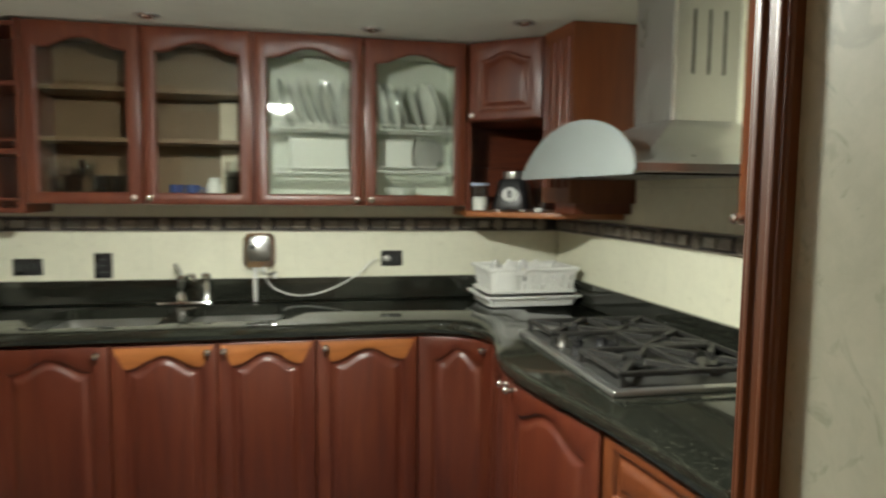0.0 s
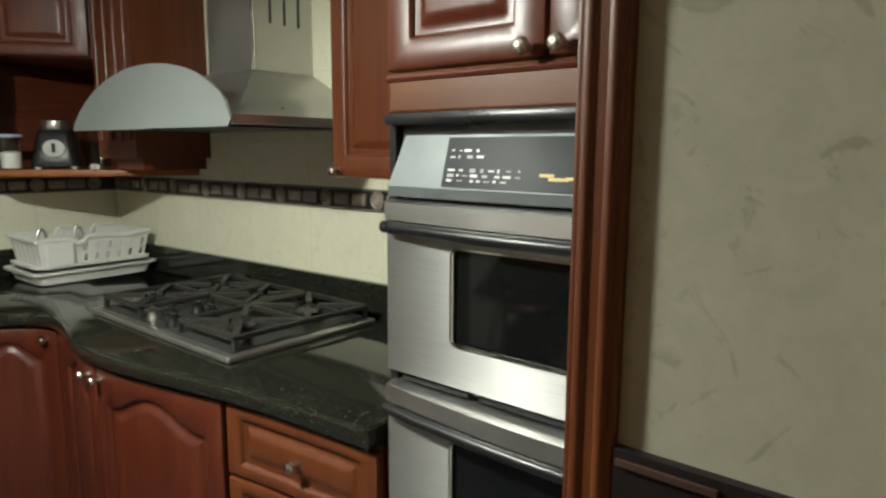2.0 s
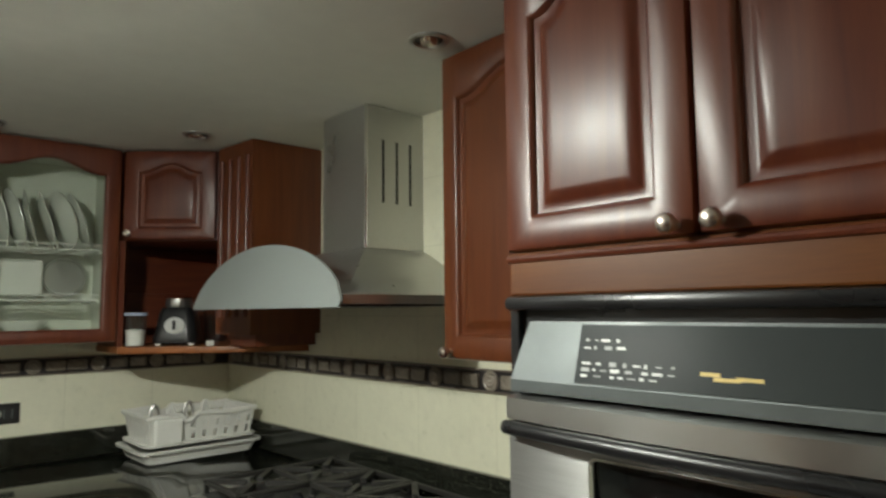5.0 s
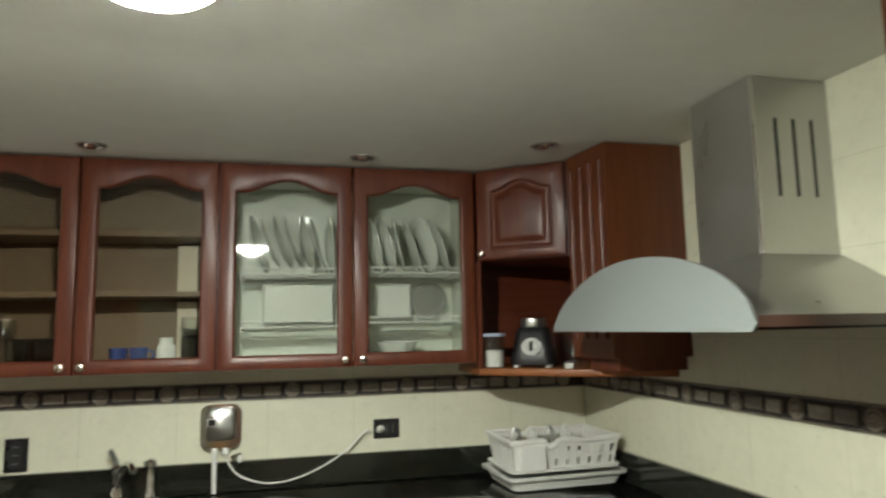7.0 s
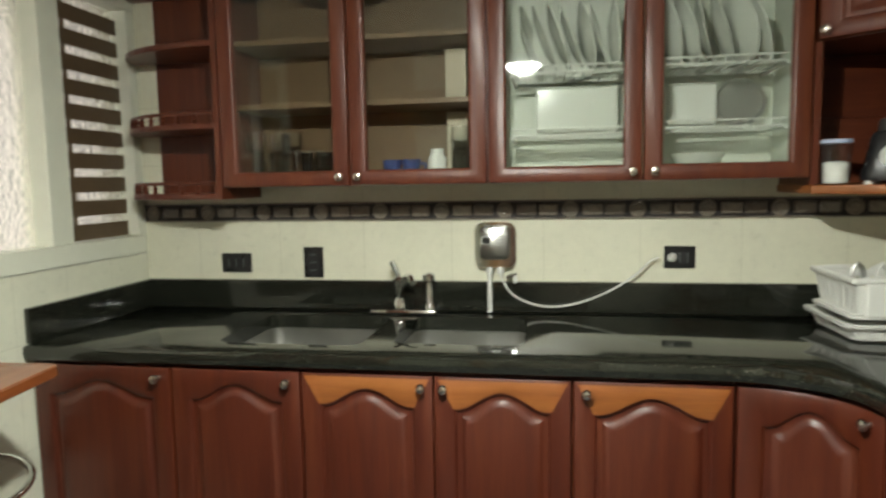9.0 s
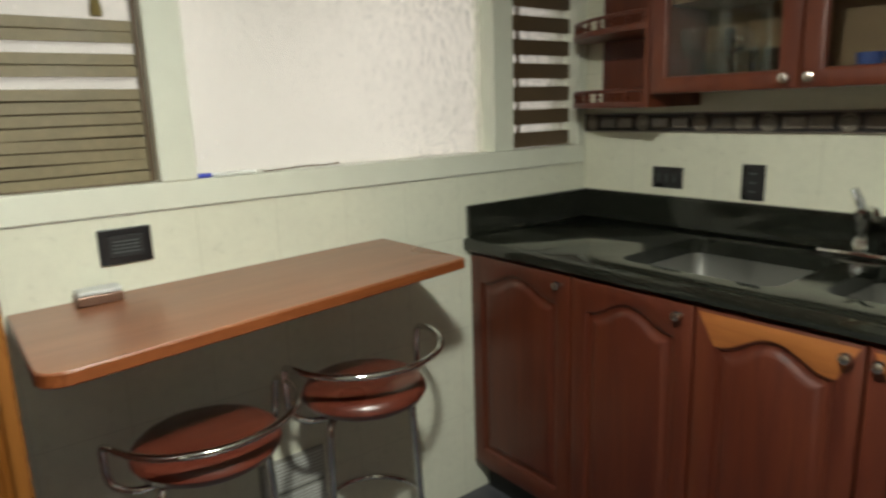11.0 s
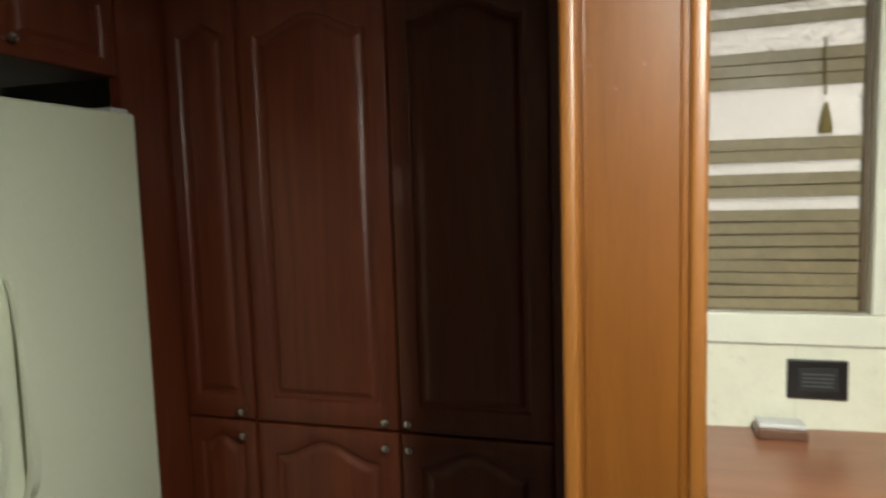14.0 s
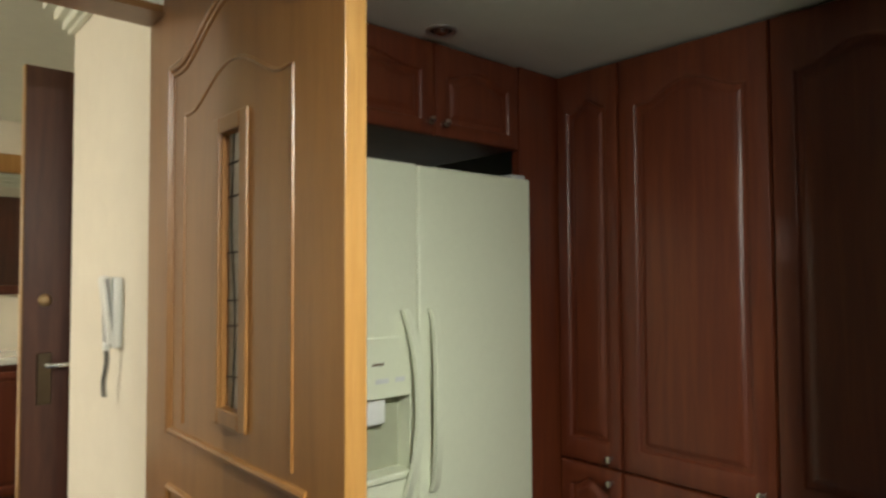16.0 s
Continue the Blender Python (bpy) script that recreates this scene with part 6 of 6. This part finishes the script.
# ---- the open kitchen door and the hall ----
def kitchen_door():
    xf, yh, yn, zt = -1.575, -3.303, -2.588, 1.962
    w = yn - yh
    d = thing("kitchen_door", "open honey-brown panelled door with a narrow leaded glass light", "door", (xf, yh, 0))
    gy0, gy1, gz0, gz1 = yh + 0.44 * w, yh + 0.555 * w, 1.128, 1.613
    part("leaf", wall_with_holes("x", xf, -0.032, yh, yn - 0.004, 0.01, zt, [(gy0, gy1, gz0, gz1)]), OAK, d, smooth=False)
    part("edge_band", box(xf - 0.034, xf + 0.001, yn - 0.0038, yn, 0.01, zt, 0.001), OAK_EDGE, d, "pale lipped door edge")

    def moulding(pts, r, mat=OAK):
        return part("moulding", tube(pts, r, 8), mat, d, smooth=True)

    def arch_line(f0, f1, zs, rise, z_low):
        pts = [(xf, yh + f0 * w, z_low), (xf, yh + f0 * w, zs)]
        n = 26
        for k in range(n + 1):
            s = k / n
            p = min(1, max(0, (s - 0.1) / 0.8))
            pts.append((xf, yh + (f0 + (f1 - f0) * s) * w, zs + rise * (0.5 - 0.5 * math.cos(2 * math.pi * p)) ** 0.7))
        pts.append((xf, yh + f1 * w, z_low))
        return pts
    moulding(arch_line(0.085, 0.93, 1.79, 0.085, 1.04)[:-1], 0.009)
    moulding(arch_line(0.10, 0.915, 1.775, 0.085, 1.055)[:-1], 0.006)
    moulding([(xf, yh + 0.085 * w, 1.045), (xf, yh + 0.86 * w, 1.045)], 0.008)
    moulding(arch_line(0.19, 0.80, 1.68, 0.06, 1.07), 0.0035)
    moulding([(xf, yh + 0.085 * w, 0.93), (xf, yh + 0.86 * w, 0.93)], 0.008)
    moulding([(xf, yh + 0.085 * w, 0.15), (xf, yh + 0.86 * w, 0.15)], 0.008)
    for f in (0.085, 0.86):
        moulding([(xf, yh + f * w, 0.15), (xf, yh + f * w, 0.93)], 0.008)
    g = part("glass_light", box(xf - 0.020, xf - 0.014, gy0, gy1, gz0, gz1), LEADED, d, "leaded patterned glass light")
    for (a, b, c, e) in ((gy0 - 0.03, gy0, gz0 - 0.03, gz1 + 0.03), (gy1, gy1 + 0.03, gz0 - 0.03, gz1 + 0.03), (gy0, gy1, gz1, gz1 + 0.03), (gy0, gy1, gz0 - 0.03, gz0)):
        part("glass_frame", box(xf + 0.0005, xf + 0.007, a, b, c, e, 0.003), OAK, d)
    for z in (1.18, 1.27, 1.315, 1.40, 1.50, 1.56):
        part("lead_line", tube([(xf - 0.013, gy0, z), (xf - 0.013, gy1, z + 0.004)], 0.002, 6), RUBBER, g)
    for y in (gy0 + 0.02, gy1 - 0.02):
        part("lead_line", tube(spline([(xf - 0.013, y, gz0), (xf - 0.013, y + 0.008, 1.3), (xf - 0.013, y - 0.008, 1.45), (xf - 0.013, y, gz1)], 5), 0.0016, 6), RUBBER, g)
    j = thing("door_1", "honey-brown wooden frame of the kitchen doorway", "door frame", (-1.6, -3.45, 0), kind="structure")
    part("jamb", box(-1.645, -1.612, -3.505, -3.32, 0, 1.984), OAK, j)
    part("jamb", box(-0.945, -0.9325, -3.505, -3.395, 0, 1.984), OAK, j)
    part("head", box(-1.6115, -0.9455, -3.505, -3.395, 1.966, 1.984), OAK, j)


def hall():
    structure("wall_hall", box(-1.72, -1.64, -4.41, -3.507, 0, 2.36), HALLPAINT, "cream painted hall wall with intercom")
    structure("wall_hall_return", box(-2.6, -1.7205, -4.41, -4.33, 0, 2.36), HALLPAINT, "cream painted return wall")
    structure("wall_hall_west", box(-2.70, -2.60, -7.0, -4.0, 0, 2.36), HALLPAINT, "cream painted hall wall")
    structure("wall_hall_south", box(-2.6, 2.0, -6.95, -6.85, 0, 2.36), HALLPAINT, "cream painted far wall")
    structure("wall_hall_east", box(1.6, 1.7, -6.85, -3.4, 0, 2.36), HALLPAINT, "cream painted hall wall")
    structure("wall_hall_north", box(0.171, 1.6, -3.50, -3.40, 0, 2.36), HALLPAINT, "cream painted hall wall")
    structure("ceiling_hall", box(-2.7, 1.7, -6.95, -3.41, 2.36, 2.44), WHITEPAINT, "white hall ceiling")
    crown = thing("crown_moulding", "white stepped crown moulding along the hall wall", "moulding", (-1.6, -3.9, 2.2), kind="structure")
    for k, (dx, z0, z1) in enumerate(((0.018, 2.205, 2.225), (0.032, 2.225, 2.26), (0.055, 2.26, 2.30), (0.085, 2.30, 2.359))):
        part("moulding_step", box(-1.6395, -1.64 + dx, -4.41 - dx, -3.507, z0, z1 - 0.0005, 0.004), WHITEPAINT, crown)
        part("moulding_step", box(-2.5, -1.6405, -4.41 - dx, -4.4105, z0, z1 - 0.0005, 0.004), WHITEPAINT, crown)
    i = thing("intercom_handset", "white wall intercom handset with dark coiled cord", "intercom", (-1.63, -3.83, 1.18))
    part("wall_plate", box(-1.6395, -1.6125, -3.858, -3.802, 1.160, 1.356, 0.006), WHITEPLASTIC, i, smooth=True)
    grip = box(-1.6120, -1.578, -3.856, -3.804, 1.166, 1.360, 0.010, seg=3)
    for v in grip.verts:
        if v.co.x > -1.596:
            v.co.x -= 2.2 * (v.co.z - 1.29) ** 2
    part("handset", grip, WHITEPLASTIC, i, smooth=True)
    part("cord_plug", lathe([(0.009, 0), (0.010, 0.012), (0.007, 0.018)], (-1.606, -3.832, 1.154), n=12), WHITEPLASTIC, i, smooth=True)
    coil = []
    for k in range(150):
        u = k / 149
        coil.append((-1.606 + 0.006 * math.cos(k * 0.7), -3.832 - 0.014 * u + 0.010 * math.sin(6.5 * u) + (0.005 + 0.002 * u) * math.sin(k * 0.7), 1.154 - 0.130 * u))
    part("coiled_cord", tube(coil, 0.0021, 6), RUBBER, i, "dark coiled cord")
    d = thing("dark_door", "dark brown wooden door with brass lock standing open", "door", (-1.9, -4.52, 0))
    part("leaf", box(-2.34, -1.512, -4.545, -4.505, 0.008, 2.10, 0.003), WALNUT, d)
    part("edge_band", box(-1.5118, -1.508, -4.545, -4.505, 0.008, 2.10), OAK_EDGE, d)
    part("lock", lathe([(0.022, 0), (0.022, 0.005), (0.015, 0.011), (0.008, 0.013), (0, 0.013)], (-1.58, -4.505, 1.275), (0, 1, 0), 18), plain("brass", (0.36, 0.25, 0.14), 0.3, 1.0), d, "brass deadlock", True)
    part("lock_plate", box(-1.603, -1.557, -4.5048, -4.497, 0.91, 1.09, 0.003), plain("dark_brass", (0.10, 0.075, 0.05), 0.35, 1.0), d, "brass handle plate")
    part("lever", tube([(-1.58, -4.497, 1.05), (-1.58, -4.455, 1.05), (-1.60, -4.450, 1.05), (-1.68, -4.452, 1.05)], 0.009, 10), CHROME, d, "brass lever", True)
    v = thing("vanity_cabinet", "small wooden vanity cabinet with white basin top in the far room", "vanity", (-1.9, -6.6, 0))
    part("body", box(-2.4, -1.5, -6.84, -6.42, 0.0, 0.84, 0.003), CHERRY, v)
    add_door(v, flat((-1.52, -6.398), (-1, 0), (0, 1)), 0.42, 0.08, 0.80, (0.03, 0.6))
    add_door(v, flat((-1.95, -6.398), (-1, 0), (0, 1)), 0.42, 0.08, 0.80, (0.38, 0.6))
    part("basin_top", box(-2.42, -1.48, -6.845, -6.38, 0.8405, 0.885, 0.01), WHITECER, v)
    t = thing("basin_faucet", "chrome basin faucet on the vanity top", "faucet", (-1.86, -6.72, 0.885))
    part("body", lathe([(0.025, 0), (0.02, 0.02), (0.016, 0.09), (0.02, 0.10), (0, 0.11)], (-1.86, -6.72, 0.8855), n=16), CHROME, t, smooth=True)
    part("spout", tube(spline([(-1.86, -6.72, 0.97), (-1.86, -6.66, 1.0), (-1.86, -6.60, 0.97)], 4), 0.011, 10), CHROME, t, smooth=True)
    m = thing("vanity_mirror", "large mirror with wooden head frame over the vanity", "mirror", (-1.9, -6.84, 1.1))
    part("mirror_glass", box(-2.4, -1.45, -6.845, -6.838, 1.30, 2.02), MIRROR, m)
    part("frame_head", box(-2.42, -1.43, -6.848, -6.80, 2.0205, 2.14, 0.006), OAK_EDGE, m)
    part("frame_foot", box(-2.42, -1.43, -6.848, -6.815, 1.24, 1.2995, 0.004), WALNUT, m)
    # lamp added out of view to brighten the hall walls and ceiling
    l = thing("unseen_hall_lamp", "unseen round lamp added to light the hall", "ceiling lamp", (0.8, -4.9, 2.36))
    part("diffuser", lathe([(0.13, 0), (0.125, -0.03), (0.09, -0.05), (0, -0.055)], (0.8, -4.9, 2.3595), n=28), HALLGLOW, l, "glowing white diffuser", True)


# ---- ceiling lights ----
def ceiling_lights():
    x, y = -1.312, -1.622
    l = thing("ceiling_lamp", "lit round ceiling lamp with white brim and glass bowl", "ceiling lamp", (x, y, CEIL))
    part("rim", lathe([(0.045, 0), (0.045, -0.012), (0.030, -0.020), (0.032, -0.085), (0.070, -0.102), (0.092, -0.110), (0.094, -0.116), (0.090, -0.118), (0.0825, -0.118), (0, -0.10)], (x, y, CEIL + 0.004), n=40), WHITEPLASTIC, l, smooth=True)
    part("diffuser", lathe([(0.082, -0.1185), (0.081, -0.127), (0.070, -0.136), (0.046, -0.142), (0.0362, -0.1435)], (x, y, CEIL + 0.004), n=40), BOWLGLOW, l, "glowing frosted bowl", True)
    part("bright_centre", lathe([(0.036, -0.1435), (0.034, -0.148), (0.022, -0.153), (0, -0.155)], (x, y, CEIL + 0.004), n=32), LAMPGLOW, l, "brightest centre of the bowl", True)
    base = None
    for px, py in ((-1.70, -0.387), (-0.906, -0.376), (-0.381, -0.608), (-0.281, -1.658), (-2.244, -3.148), (-2.49, -2.495)):
        m = pose(px, py, CEIL + ceiling_rise(px, py))
        if base is None:
            base = thing("recessed_spotlight", "unlit recessed ceiling spotlight with grey ring", "spotlight", (px, py, CEIL), "recessed spots")
            part("ring", lathe([(0.043, -0.0006), (0.043, -0.004), (0.034, -0.006), (0.031, -0.001), (0.031, -0.0006)], (px, py, CEIL), n=26), STEEL, base, smooth=True)
            part("well", lathe([(0.0308, -0.0012), (0, -0.0012)], (px, py, CEIL), n=22), BLACK, base)
            part("bulb", lathe([(0.021, -0.0013), (0.017, -0.009), (0.010, -0.012), (0, -0.013)], (px, py, CEIL), n=18), KNOB, base, smooth=True)
        else:
            copy_thing(base, m)


shell()
wing()
corner_post("corner_trim", -0.9380, -0.925, -2.6615, -2.635, "reddish moulded wooden corner trim of the pier")
worktop()
sinks()
faucet()
base_cabinets()
wall_cabinets()
corner_cabinet()
tall_right()
oven()
hood()
cooktop()
window()
bar_table()
stool_at(-2.378, -1.500, 12, 0.642, 0.053)
stool_at(-2.385, -1.102, 4, 0.646, 0.088)
pantry()
fridge()
kitchen_door()
hall()
ceiling_lights()
dish_rack()
water_heater()
outlets()
niche_things()
vent_grille()
frieze()
